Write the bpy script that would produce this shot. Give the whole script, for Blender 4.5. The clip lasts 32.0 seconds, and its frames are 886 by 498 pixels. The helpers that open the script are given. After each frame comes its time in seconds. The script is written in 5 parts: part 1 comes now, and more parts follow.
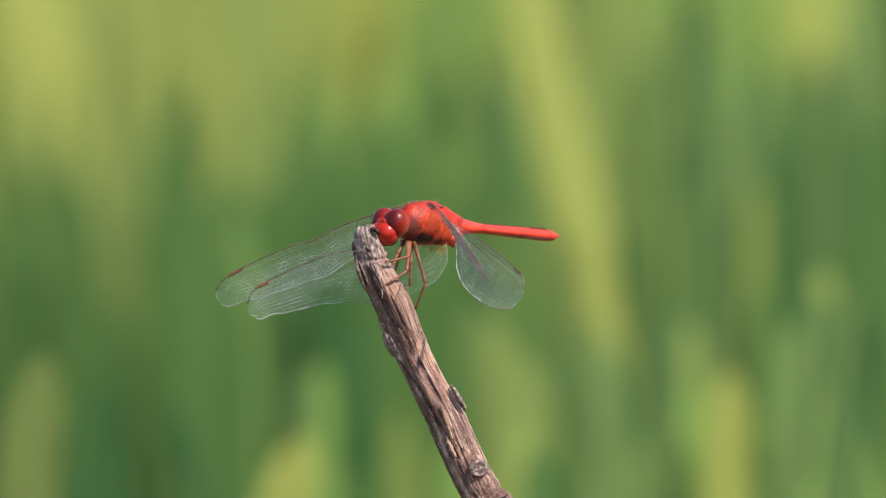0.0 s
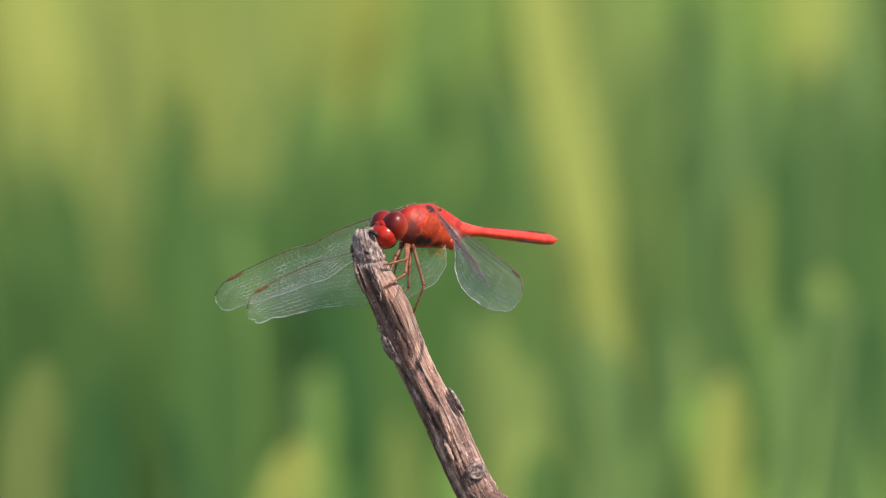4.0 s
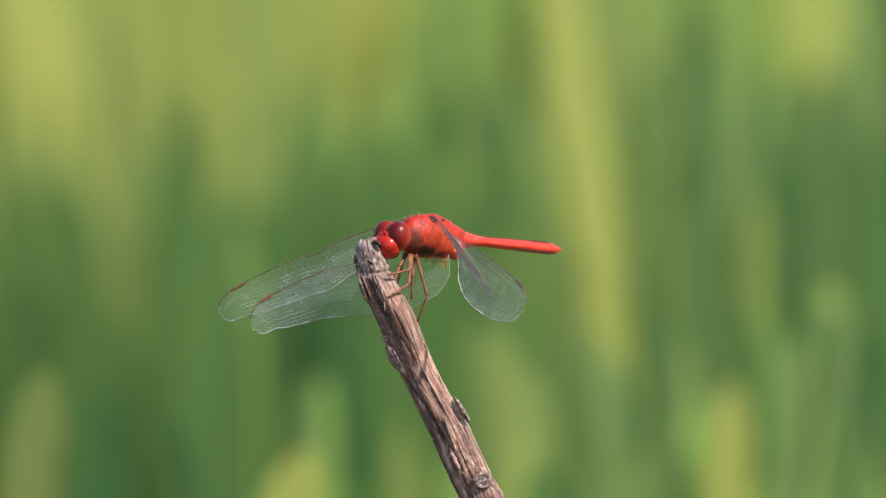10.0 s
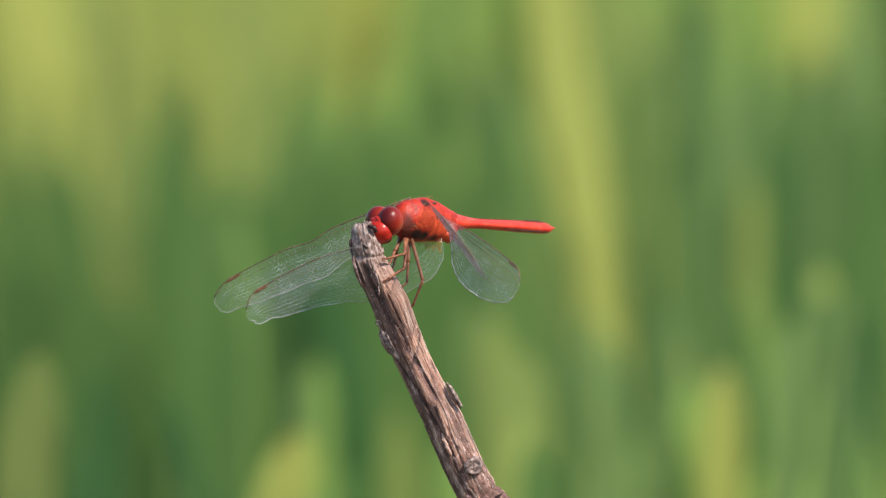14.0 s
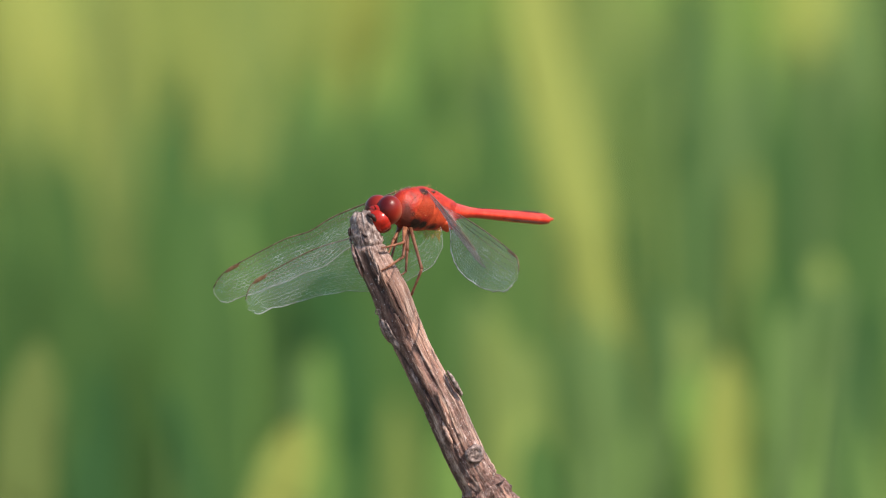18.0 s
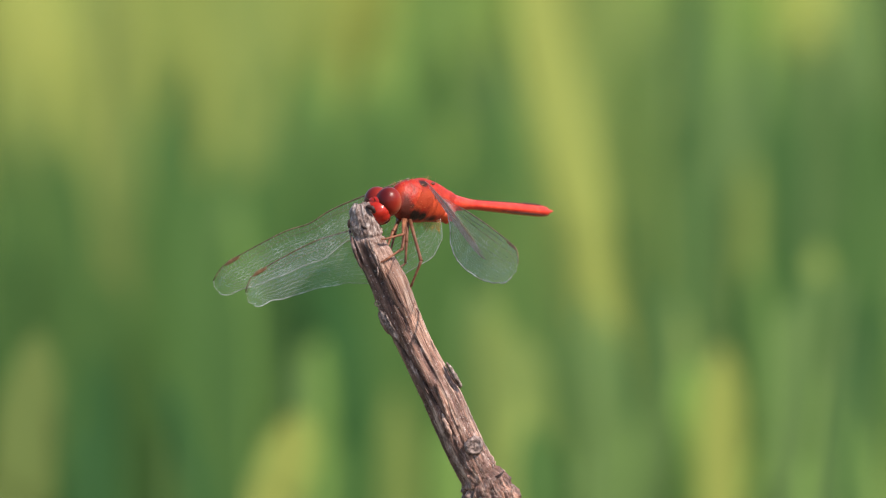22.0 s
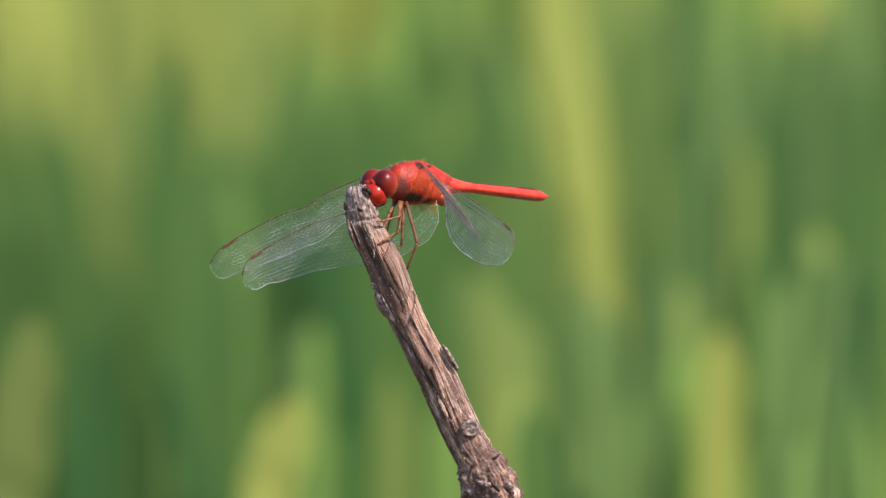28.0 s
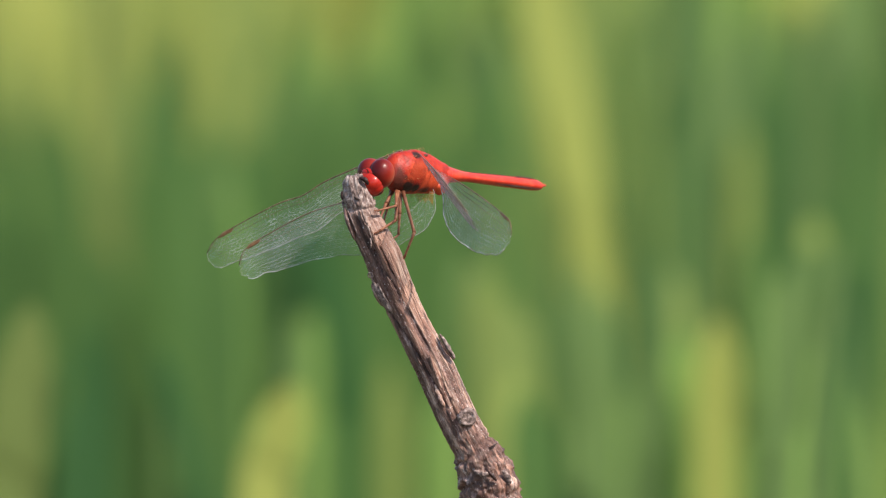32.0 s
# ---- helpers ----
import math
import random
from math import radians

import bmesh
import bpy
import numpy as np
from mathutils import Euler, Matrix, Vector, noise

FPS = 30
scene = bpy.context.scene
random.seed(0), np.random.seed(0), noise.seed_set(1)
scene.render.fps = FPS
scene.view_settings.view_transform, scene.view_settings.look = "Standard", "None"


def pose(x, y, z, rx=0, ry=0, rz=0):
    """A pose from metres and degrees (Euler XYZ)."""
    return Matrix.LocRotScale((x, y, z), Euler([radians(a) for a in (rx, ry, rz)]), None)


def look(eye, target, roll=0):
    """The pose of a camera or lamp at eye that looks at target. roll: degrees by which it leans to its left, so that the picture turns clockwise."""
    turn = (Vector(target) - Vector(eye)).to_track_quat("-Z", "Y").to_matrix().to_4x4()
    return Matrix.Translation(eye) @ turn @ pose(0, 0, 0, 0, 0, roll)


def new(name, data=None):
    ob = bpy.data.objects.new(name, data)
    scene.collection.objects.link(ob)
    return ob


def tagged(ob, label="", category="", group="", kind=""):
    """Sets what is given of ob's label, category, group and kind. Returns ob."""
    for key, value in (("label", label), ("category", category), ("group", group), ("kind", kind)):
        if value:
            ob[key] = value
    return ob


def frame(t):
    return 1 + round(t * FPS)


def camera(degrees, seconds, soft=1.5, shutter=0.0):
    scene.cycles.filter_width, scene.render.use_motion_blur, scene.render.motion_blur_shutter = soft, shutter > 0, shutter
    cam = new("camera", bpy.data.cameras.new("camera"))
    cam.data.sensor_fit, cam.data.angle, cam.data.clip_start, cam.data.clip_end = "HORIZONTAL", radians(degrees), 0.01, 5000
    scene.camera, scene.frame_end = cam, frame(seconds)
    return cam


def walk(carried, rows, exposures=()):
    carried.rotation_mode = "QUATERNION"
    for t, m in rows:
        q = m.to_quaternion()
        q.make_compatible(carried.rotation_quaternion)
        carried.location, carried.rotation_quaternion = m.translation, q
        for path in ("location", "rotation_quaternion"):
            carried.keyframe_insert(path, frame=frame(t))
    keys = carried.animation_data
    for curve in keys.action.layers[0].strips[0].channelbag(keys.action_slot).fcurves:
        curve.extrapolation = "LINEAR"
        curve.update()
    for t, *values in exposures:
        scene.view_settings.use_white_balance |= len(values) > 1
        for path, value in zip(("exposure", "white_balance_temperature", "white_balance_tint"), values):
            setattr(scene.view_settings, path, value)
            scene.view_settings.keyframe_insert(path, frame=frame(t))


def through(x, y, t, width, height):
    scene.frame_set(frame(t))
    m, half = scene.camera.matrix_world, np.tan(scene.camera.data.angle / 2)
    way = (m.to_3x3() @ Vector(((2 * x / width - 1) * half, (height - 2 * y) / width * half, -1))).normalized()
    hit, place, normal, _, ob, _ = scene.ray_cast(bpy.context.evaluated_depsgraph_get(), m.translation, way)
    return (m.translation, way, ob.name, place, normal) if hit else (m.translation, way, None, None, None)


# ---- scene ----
# ---- the camera: a long lens on the perch, tilting slowly ----
cam = camera(4.5, 32.0, soft=1.2)
EYE = Vector((0.0129, -1.988, 0.972))
cam.data.dof.use_dof = True
cam.data.dof.focus_distance = 1.995
cam.data.dof.aperture_fstop = 18.0
walk(cam, [
    (0.0, look(EYE, (0.01290, 0.0, 0.79640))),
    (1.0, look(EYE, (0.01294, 0.0, 0.79640))),
    (2.0, look(EYE, (0.01305, 0.0, 0.79640))),
    (3.0, look(EYE, (0.01315, 0.0, 0.79657))),
    (3.5, look(EYE, (0.01317, 0.0, 0.79671))),
    (5.5, look(EYE, (0.01300, 0.0, 0.79737))),
    (6.0, look(EYE, (0.01299, 0.0, 0.79751))),
    (7.0, look(EYE, (0.01284, 0.0, 0.79796))),
    (8.0, look(EYE, (0.01269, 0.0, 0.79830))),
    (9.0, look(EYE, (0.01261, 0.0, 0.79861))),
    (10.0, look(EYE, (0.01257, 0.0, 0.79869))),
    (11.0, look(EYE, (0.01254, 0.0, 0.79855))),
    (11.5, look(EYE, (0.01254, 0.0, 0.79834))),
    (12.0, look(EYE, (0.01321, 0.0, 0.79714))),
    (12.5, look(EYE, (0.01345, 0.0, 0.79633))),
    (13.0, look(EYE, (0.01335, 0.0, 0.79631))),
    (13.5, look(EYE, (0.01334, 0.0, 0.79614))),
    (14.0, look(EYE, (0.01338, 0.0, 0.79588))),
    (14.5, look(EYE, (0.01340, 0.0, 0.79560))),
    (16.5, look(EYE, (0.01348, 0.0, 0.79465))),
    (17.0, look(EYE, (0.01349, 0.0, 0.79441))),
    (18.0, look(EYE, (0.01356, 0.0, 0.79389))),
    (19.0, look(EYE, (0.01366, 0.0, 0.79349))),
    (20.0, look(EYE, (0.01356, 0.0, 0.79324))),
    (21.0, look(EYE, (0.01364, 0.0, 0.79274))),
    (22.0, look(EYE, (0.01367, 0.0, 0.79242))),
    (23.0, look(EYE, (0.01366, 0.0, 0.79209))),
    (24.0, look(EYE, (0.01371, 0.0, 0.79175))),
    (25.0, look(EYE, (0.01382, 0.0, 0.79132))),
    (25.5, look(EYE, (0.01381, 0.0, 0.79110))),
    (27.5, look(EYE, (0.01443, 0.0, 0.78951))),
    (28.0, look(EYE, (0.01435, 0.0, 0.78928))),
    (29.0, look(EYE, (0.01455, 0.0, 0.78847))),
    (30.0, look(EYE, (0.01470, 0.0, 0.78780))),
    (30.5, look(EYE, (0.01482, 0.0, 0.78742))),
    (31.0, look(EYE, (0.01493, 0.0, 0.78715))),
    (31.5, look(EYE, (0.01492, 0.0, 0.78718))),
    (32.0, look(EYE, (0.01489, 0.0, 0.78736))),
], exposures=[(0.0, 0.65), (32.0, 0.65)])

# ---- light: clear low sun over the camera's shoulder, and the sky ----
world = bpy.data.worlds.new("world")
scene.world = world
world.use_nodes = True
wn = world.node_tree
wn.nodes.clear()
SUN_TO = Vector((0.52, -0.36, 0.77)).normalized()
sky = wn.nodes.new("ShaderNodeTexSky")
sky.sky_type = "NISHITA"
sky.sun_disc = False
sky.sun_elevation = math.asin(SUN_TO.z)
sky.sun_rotation = math.atan2(SUN_TO.x, SUN_TO.y)
bg = wn.nodes.new("ShaderNodeBackground")
bg.inputs["Strength"].default_value = 0.135
wout = wn.nodes.new("ShaderNodeOutputWorld")
wn.links.new(sky.outputs[0], bg.inputs[0])
wn.links.new(bg.outputs[0], wout.inputs[0])
sun = new("sun", bpy.data.lights.new("sun", "SUN"))
sun.data.energy = 4.2
sun.data.angle = radians(1.0)
sun.data.color = (1.0, 0.90, 0.79)
sun.matrix_world = look(SUN_TO * 20, (0, 0, 0))


# ---- materials ----
class Mat:
    """A node material with shortcuts for its nodes."""

    def __init__(self, name):
        self.m = bpy.data.materials.new(name)
        self.m.use_nodes = True
        self.t = self.m.node_tree
        self.bsdf = self.t.nodes["Principled BSDF"]
        self.out = self.t.nodes["Material Output"]

    def node(self, kind, **values):
        n = self.t.nodes.new("ShaderNode" + kind)
        for k, v in values.items():
            n.inputs[k].default_value = v
        return n

    def link(self, a, b):
        self.t.links.new(a, b)

    def coords(self, scale=(1, 1, 1), kind="Object", turn=0.0):
        tc, tn, mp = self.node("TexCoord"), self.node("Mapping"), self.node("Mapping")
        tn.inputs["Rotation"].default_value = (0, radians(turn), 0)
        mp.inputs["Scale"].default_value = scale
        self.link(tc.outputs[kind], tn.inputs["Vector"])
        self.link(tn.outputs["Vector"], mp.inputs["Vector"])
        return mp.outputs["Vector"]

    def stored(self, name, scale=None):
        """A value or place kept with the mesh; with a scale, a place to lay a pattern on."""
        at = self.node("Attribute")
        at.attribute_name = name
        if scale is None:
            return at.outputs["Fac"]
        mp = self.node("Mapping")
        mp.inputs["Scale"].default_value = scale
        self.link(at.outputs["Vector"], mp.inputs["Vector"])
        return mp.outputs["Vector"]

    def noise(self, vec, scale, detail=4.0, rough=0.6):
        n = self.node("TexNoise", Scale=scale, Detail=detail, Roughness=rough)
        self.link(vec, n.inputs["Vector"])
        return n.outputs["Fac"]

    def ramp(self, fac, *stops):
        n = self.node("ValToRGB")
        el = n.color_ramp.elements
        while len(el) < len(stops):
            el.new(0.5)
        for e, (p, c) in zip(el, stops):
            e.position, e.color = p, (*c, 1)
        self.link(fac, n.inputs["Fac"])
        return n.outputs["Color"]

    def mix(self, fac, a, b, kind="MIX"):
        n = self.node("MixRGB")
        n.blend_type = kind
        for v, i in ((fac, 0), (a, 1), (b, 2)):
            if isinstance(v, (int, float)):
                n.inputs[i].default_value = v
            elif isinstance(v, tuple):
                n.inputs[i].default_value = (*v, 1)
            else:
                self.link(v, n.inputs[i])
        return n.outputs[0]

    def color(self, c):
        if isinstance(c, tuple):
            self.bsdf.inputs["Base Color"].default_value = (*c, 1)
        else:
            self.link(c, self.bsdf.inputs["Base Color"])

    def bump(self, height, strength=0.4, dist=0.001):
        n = self.node("Bump", Strength=strength, Distance=dist)
        self.link(height, n.inputs["Height"])
        self.link(n.outputs[0], self.bsdf.inputs["Normal"])

    def set(self, **values):
        for k, v in values.items():
            self.bsdf.inputs[k.replace("_", " ")].default_value = v
        return self


def bark_material():
    """Split grey-brown wood whose streaks run with the grain, with dark bark left in the splits."""
    k = Mat("weathered_wood")
    long, mid, short = k.stored("grain", (1, 1, 0.035)), k.stored("grain", (1, 1, 0.11)), k.stored("grain", (1, 1, 0.5))
    streak = k.mix(0.45, k.noise(long, 620, 5, 0.65), k.noise(mid, 1200, 6, 0.7))
    tan = k.ramp(streak, (0.34, (0.11, 0.044, 0.030)), (0.44, (0.25, 0.111, 0.076)), (0.53, (0.46, 0.25, 0.175)), (0.63, (0.84, 0.62, 0.49)))
    grey = k.ramp(k.mix(0.92, streak, k.noise(k.stored("grain", (1, 1, 0.9)), 1100, 6, 0.75)), (0.38, (0.055, 0.037, 0.032)), (0.45, (0.17, 0.122, 0.106)), (0.53, (0.34, 0.26, 0.23)), (0.63, (0.62, 0.53, 0.49)))
    rust = k.ramp(k.mix(0.7, streak, k.noise(short, 900, 6, 0.75)), (0.40, (0.016, 0.007, 0.006)), (0.475, (0.062, 0.026, 0.020)), (0.54, (0.17, 0.078, 0.060)), (0.62, (0.60, 0.45, 0.40)))
    # the broken end is bleached, the wood at the knot is crusted
    tc, sep, top, low = k.node("TexCoord"), k.node("SeparateXYZ"), k.node("MapRange"), k.node("MapRange")
    k.link(tc.outputs["Object"], sep.inputs[0])
    for mr, a, b, v in ((top, -0.011, -0.004, 0.85), (low, -0.020, -0.038, 0.85)):
        k.link(sep.outputs["Z"], mr.inputs["Value"])
        mr.inputs["From Min"].default_value, mr.inputs["From Max"].default_value = a, b
        mr.inputs["To Min"].default_value, mr.inputs["To Max"].default_value = 0.0, v
    patch = k.ramp(k.noise(k.stored("grain", (1, 1, 0.3)), 330, 4), (0.58, (0, 0, 0)), (0.70, (0.4, 0.4, 0.4)))
    bleached = k.mix(1.0, top.outputs["Result"], patch, "LIGHTEN")
    c = k.mix(bleached, tan, grey)
    crust = k.mix(1.0, k.stored("bark"), k.ramp(k.noise(mid, 900, 5, 0.7), (0.30, (0.55, 0.55, 0.55)), (0.45, (1, 1, 1))), "MULTIPLY")
    loose = k.ramp(k.noise(k.stored("grain", (1, 1, 0.12)), 520, 6, 0.7), (0.57, (0, 0, 0)), (0.64, (0.55, 0.55, 0.55)))
    # more bark is left on the lower length
    more = k.mix(1.0, low.outputs["Result"], k.ramp(k.noise(k.stored("grain", (1, 1, 0.22)), 620, 6, 0.7), (0.43, (0.05, 0.05, 0.05)), (0.53, (1, 1, 1))), "MULTIPLY")
    crust = k.mix(1.0, k.mix(1.0, crust, loose, "LIGHTEN"), more, "LIGHTEN")
    c = k.mix(crust, c, rust)
    # hairline cracks along the grain
    crack = k.ramp(k.noise(long, 1100, 3, 0.5), (0.472, (1, 1, 1)), (0.492, (0.2, 0.2, 0.2)), (0.502, (0.2, 0.2, 0.2)), (0.522, (1, 1, 1)))
    crack = k.mix(1.0, crack, k.ramp(k.noise(mid, 500, 3), (0.50, (0.0, 0.0, 0.0)), (0.60, (1, 1, 1))), "LIGHTEN")
    wide = k.ramp(k.noise(long, 520, 4, 0.6), (0.45, (1, 1, 1)), (0.475, (0.05, 0.05, 0.05)), (0.495, (0.05, 0.05, 0.05)), (0.53, (1, 1, 1)))
    wide = k.mix(1.0, wide, k.ramp(k.noise(mid, 330, 3), (0.42, (0.0, 0.0, 0.0)), (0.50, (1, 1, 1))), "LIGHTEN")
    crack = k.mix(1.0, crack, wide, "DARKEN")
    # fewer cracks in the crumbly end and where bark is left
    whole = k.mix(0.5, (0, 0, 0), k.mix(1.0, top.outputs["Result"], low.outputs["Result"], "LIGHTEN"))
    crack = k.mix(1.0, crack, whole, "LIGHTEN")
    # pale specks put white glints into the wood's colour
    c = k.mix(k.ramp(k.noise(k.stored("grain", (1, 1, 0.8)), 3200, 2, 0.5), (0.66, (0, 0, 0)), (0.72, (0.7, 0.7, 0.7))), c, (0.72, 0.66, 0.62))
    k.color(k.mix(crack, (0.075, 0.04, 0.031), c))
    relief = k.mix(0.3, k.mix(0.5, k.noise(mid, 900, 7, 0.65), k.noise(short, 2300, 6, 0.75)), crack)
    k.bump(k.mix(top.outputs["Result"], relief, k.noise(k.stored("grain"), 1100, 6, 0.7)), 1.0, 0.0009)
    gloss = k.ramp(k.noise(short, 1500, 4), (0.4, (0.55, 0.55, 0.55)), (0.62, (0.26, 0.26, 0.26)))
    k.link(gloss, k.bsdf.inputs["Roughness"])
    k.bsdf.inputs["Specular IOR Level"].default_value = 0.55
    return k.m


def scar_material():
    k = Mat("branch_scar")
    v = k.coords()
    n = k.noise(v, 1400, 6)
    k.color(k.ramp(n, (0.36, (0.06, 0.038, 0.033)), (0.5, (0.20, 0.135, 0.115)), (0.66, (0.46, 0.35, 0.31))))
    k.bump(n, 0.8, 0.0005)
    k.set(Roughness=0.6)
    return k.m


def chitin(name, dark, mid, light, scale=500, rough=0.32, marks=None, gloss=0.0, shine=0.3):
    k = Mat(name)
    v = k.coords()
    c = k.ramp(k.noise(v, scale, 4), (0.3, dark), (0.5, mid), (0.72, light))
    if marks:
        c = k.mix(k.ramp(k.noise(k.coords((1, 1, 0.6)), 480, 4), (0.48, (0, 0, 0)), (0.64, (1, 1, 1))), c, marks)
    k.color(c)
    k.bump(k.noise(v, scale * 5, 3), 0.25, 0.0002)
    k.set(Roughness=rough)
    k.bsdf.inputs["Coat Weight"].default_value = gloss
    k.bsdf.inputs["Specular IOR Level"].default_value = shine
    k.bsdf.inputs["Coat Roughness"].default_value = 0.12
    return k.m


def thorax_material():
    """Red with brighter orange flanks and dark marks; the low marks paint in shade."""
    k = Mat("red_brown_chitin")
    v = k.coords()
    c = k.ramp(k.noise(v, 420, 4), (0.3, (0.22, 0.011, 0.005)), (0.5, (0.38, 0.021, 0.008)), (0.7, (0.50, 0.05, 0.014)))
    ragged = k.noise(v, 900, 4, 0.7)

    def mark(c, at, size, colour, amount):
        away, part_of, far, add = (k.node("VectorMath") for _ in range(4))
        away.operation, part_of.operation, far.operation = "SUBTRACT", "DIVIDE", "LENGTH"
        away.inputs[1].default_value = tuple(q * 0.001 for q in at)
        part_of.inputs[1].default_value = tuple(q * 0.001 for q in size)
        k.link(v, away.inputs[0])
        k.link(away.outputs["Vector"], part_of.inputs[0])
        k.link(part_of.outputs["Vector"], far.inputs[0])
        edge = k.node("Math")
        edge.operation = "MULTIPLY_ADD"
        k.link(ragged, edge.inputs[0])
        edge.inputs[1].default_value = -0.9
        k.link(far.outputs["Value"], edge.inputs[2])
        return k.mix(k.ramp(edge.outputs[0], (0.2, (amount,) * 3), (0.8, (0, 0, 0))), c, colour)

    for at, size in (((1.0, 2.9, 0.8), (2.6, 1.6, 1.6)), ((-1.6, 2.6, -1.4), (2.4, 1.8, 1.7)), ((3.2, 2.6, -0.6), (1.0, 1.4, 0.9)), ((-5.0, 1.6, -2.2), (1.9, 1.8, 1.5))):
        c = mark(c, at, size, (0.56, 0.075, 0.022), 0.6)
    # dark marks; those low on the flank colour in the shaded underside
    for at, size, colour in (((5.2, 1.7, -0.8), (1.0, 2.0, 3.2), (0.11, 0.022, 0.014)), ((3.4, 2.3, -2.4), (1.4, 1.7, 1.6), (0.022, 0.008, 0.006)), ((1.5, 2.5, -2.7), (1.1, 1.6, 1.2), (0.022, 0.008, 0.006)), ((-1.0, 2.3, -3.3), (1.6, 1.6, 0.8), (0.04, 0.010, 0.007)),
                             ((0.5, 1.7, 3.5), (0.9, 1.0, 0.8), (0.03, 0.010, 0.007)), ((4.2, 2.0, -0.2), (0.5, 1.4, 0.6), (0.10, 0.02, 0.012)), ((-1.2, 2.4, 1.2), (0.35, 1.0, 1.1), (0.12, 0.02, 0.011))):
        c = mark(c, at, size, colour, 1.0)
    k.color(c)
    k.bump(k.mix(0.5, k.noise(v, 700, 3), k.noise(v, 2600, 3)), 0.4, 0.0004)
    k.set(Roughness=0.5)
    k.bsdf.inputs["Specular IOR Level"].default_value = 0.3
    return k.m


def eye_material():
    k = Mat("compound_eye")
    # dark red on top and in front, paler towards the lower rear
    tc, dot = k.node("TexCoord"), k.node("VectorMath")
    dot.operation = "DOT_PRODUCT"
    dot.inputs[1].default_value = (0.45, -0.45, 0.40)
    k.link(tc.outputs["Generated"], dot.inputs[0])
    lift = k.node("Math")
    lift.operation = "ADD"
    lift.inputs[1].default_value = 0.4
    k.link(dot.outputs["Value"], lift.inputs[0])
    c = k.ramp(lift.outputs[0], (0.26, (0.36, 0.12, 0.075)), (0.40, (0.30, 0.045, 0.022)), (0.55, (0.21, 0.015, 0.008)), (0.88, (0.075, 0.006, 0.006)))
    k.color(c)
    v = k.coords()
    vor = k.node("TexVoronoi", Scale=6000.0)
    k.link(v, vor.inputs["Vector"])
    k.bump(vor.outputs["Distance"], 0.15, 0.0001)
    k.set(Roughness=0.33)
    k.bsdf.inputs["Specular IOR Level"].default_value = 0.2
    k.bsdf.inputs["Coat Weight"].default_value = 0.05
    k.bsdf.inputs["Coat Roughness"].default_value = 0.2
    return k.m


def membrane_material(name, tint, veil, glint=0.026):
    k = Mat(name)
    v = k.coords()
    k.color(k.mix(k.noise(v, 500, 3), tint, tuple(min(1.0, q * 1.2) for q in tint)))
    k.set(Roughness=0.16)
    k.bump(k.noise(v, 1300, 2), 1.0, 0.0005)
    clear, mx = k.node("BsdfTransparent"), k.node("MixShader")
    amount = k.ramp(k.noise(v, 350, 3), (0.3, (veil * 0.6,) * 3), (0.7, (veil * 1.4,) * 3))
    k.link(amount, mx.inputs[0])
    k.link(clear.outputs[0], mx.inputs[1])
    k.link(k.bsdf.outputs[0], mx.inputs[2])
    # each small cell of the skin is domed and catches the light for itself
    cell, dome, film, top = k.node("TexVoronoi", Scale=1500.0), k.node("Bump", Strength=1.0, Distance=0.0006), k.node("BsdfGlossy", Roughness=0.22), k.node("MixShader", Fac=glint)
    k.link(v, cell.inputs["Vector"])
    k.link(k.mix(0.6, cell.outputs["Distance"], k.noise(v, 420, 3)), dome.inputs["Height"])
    k.link(dome.outputs[0], film.inputs["Normal"])
    film.inputs["Color"].default_value = (0.9, 0.93, 0.95, 1)
    k.link(mx.outputs[0], top.inputs[1])
    k.link(film.outputs[0], top.inputs[2])
    k.link(top.outputs[0], k.out.inputs[0])
    return k.m


def leaf_material(name, a, b, c, through=0.35):
    """A blade's green, uneven along its length and from blade to blade."""
    k = Mat(name)
    v = k.coords((1, 1, 0.15))
    info, geo = k.node("ObjectInfo"), k.node("NewGeometry")
    n = k.noise(v, 40, 3)
    a, b, c = ((r, g, bl * 0.9) for r, g, bl in (a, b, c))
    base = k.ramp(n, (0.3, a), (0.5, b), (0.72, c))
    shade = k.ramp(geo.outputs["Random Per Island"], (0.0, (0.72, 0.76, 0.7)), (1.0, (1.2, 1.15, 1.1)))
    shade2 = k.ramp(info.outputs["Random"], (0.0, (0.8, 0.82, 0.8)), (1.0, (1.15, 1.12, 1.05)))
    base = k.mix(1.0, k.mix(1.0, base, shade, "MULTIPLY"), shade2, "MULTIPLY")
    k.color(base)
    k.set(Roughness=0.5)
    k.bsdf.inputs["Specular IOR Level"].default_value = 0.3
    k.bump(k.noise(k.coords((1, 1, 0.02)), 600, 2), 0.4, 0.001)
    tr, mx = k.node("BsdfTranslucent"), k.node("MixShader")
    k.link(base, tr.inputs["Color"])
    mx.inputs[0].default_value = through
    k.link(k.bsdf.outputs[0], mx.inputs[1])
    k.link(tr.outputs[0], mx.inputs[2])
    k.link(mx.outputs[0], k.out.inputs[0])
    return k.m


def soil_material():
    k = Mat("wet_soil")
    v = k.coords()
    n = k.noise(v, 3, 8)
    k.color(k.ramp(n, (0.3, (0.05, 0.04, 0.025)), (0.5, (0.09, 0.075, 0.04)), (0.7, (0.06, 0.09, 0.03))))
    k.bump(k.noise(v, 30, 6), 0.6, 0.02)
    k.set(Roughness=0.85)
    return k.m


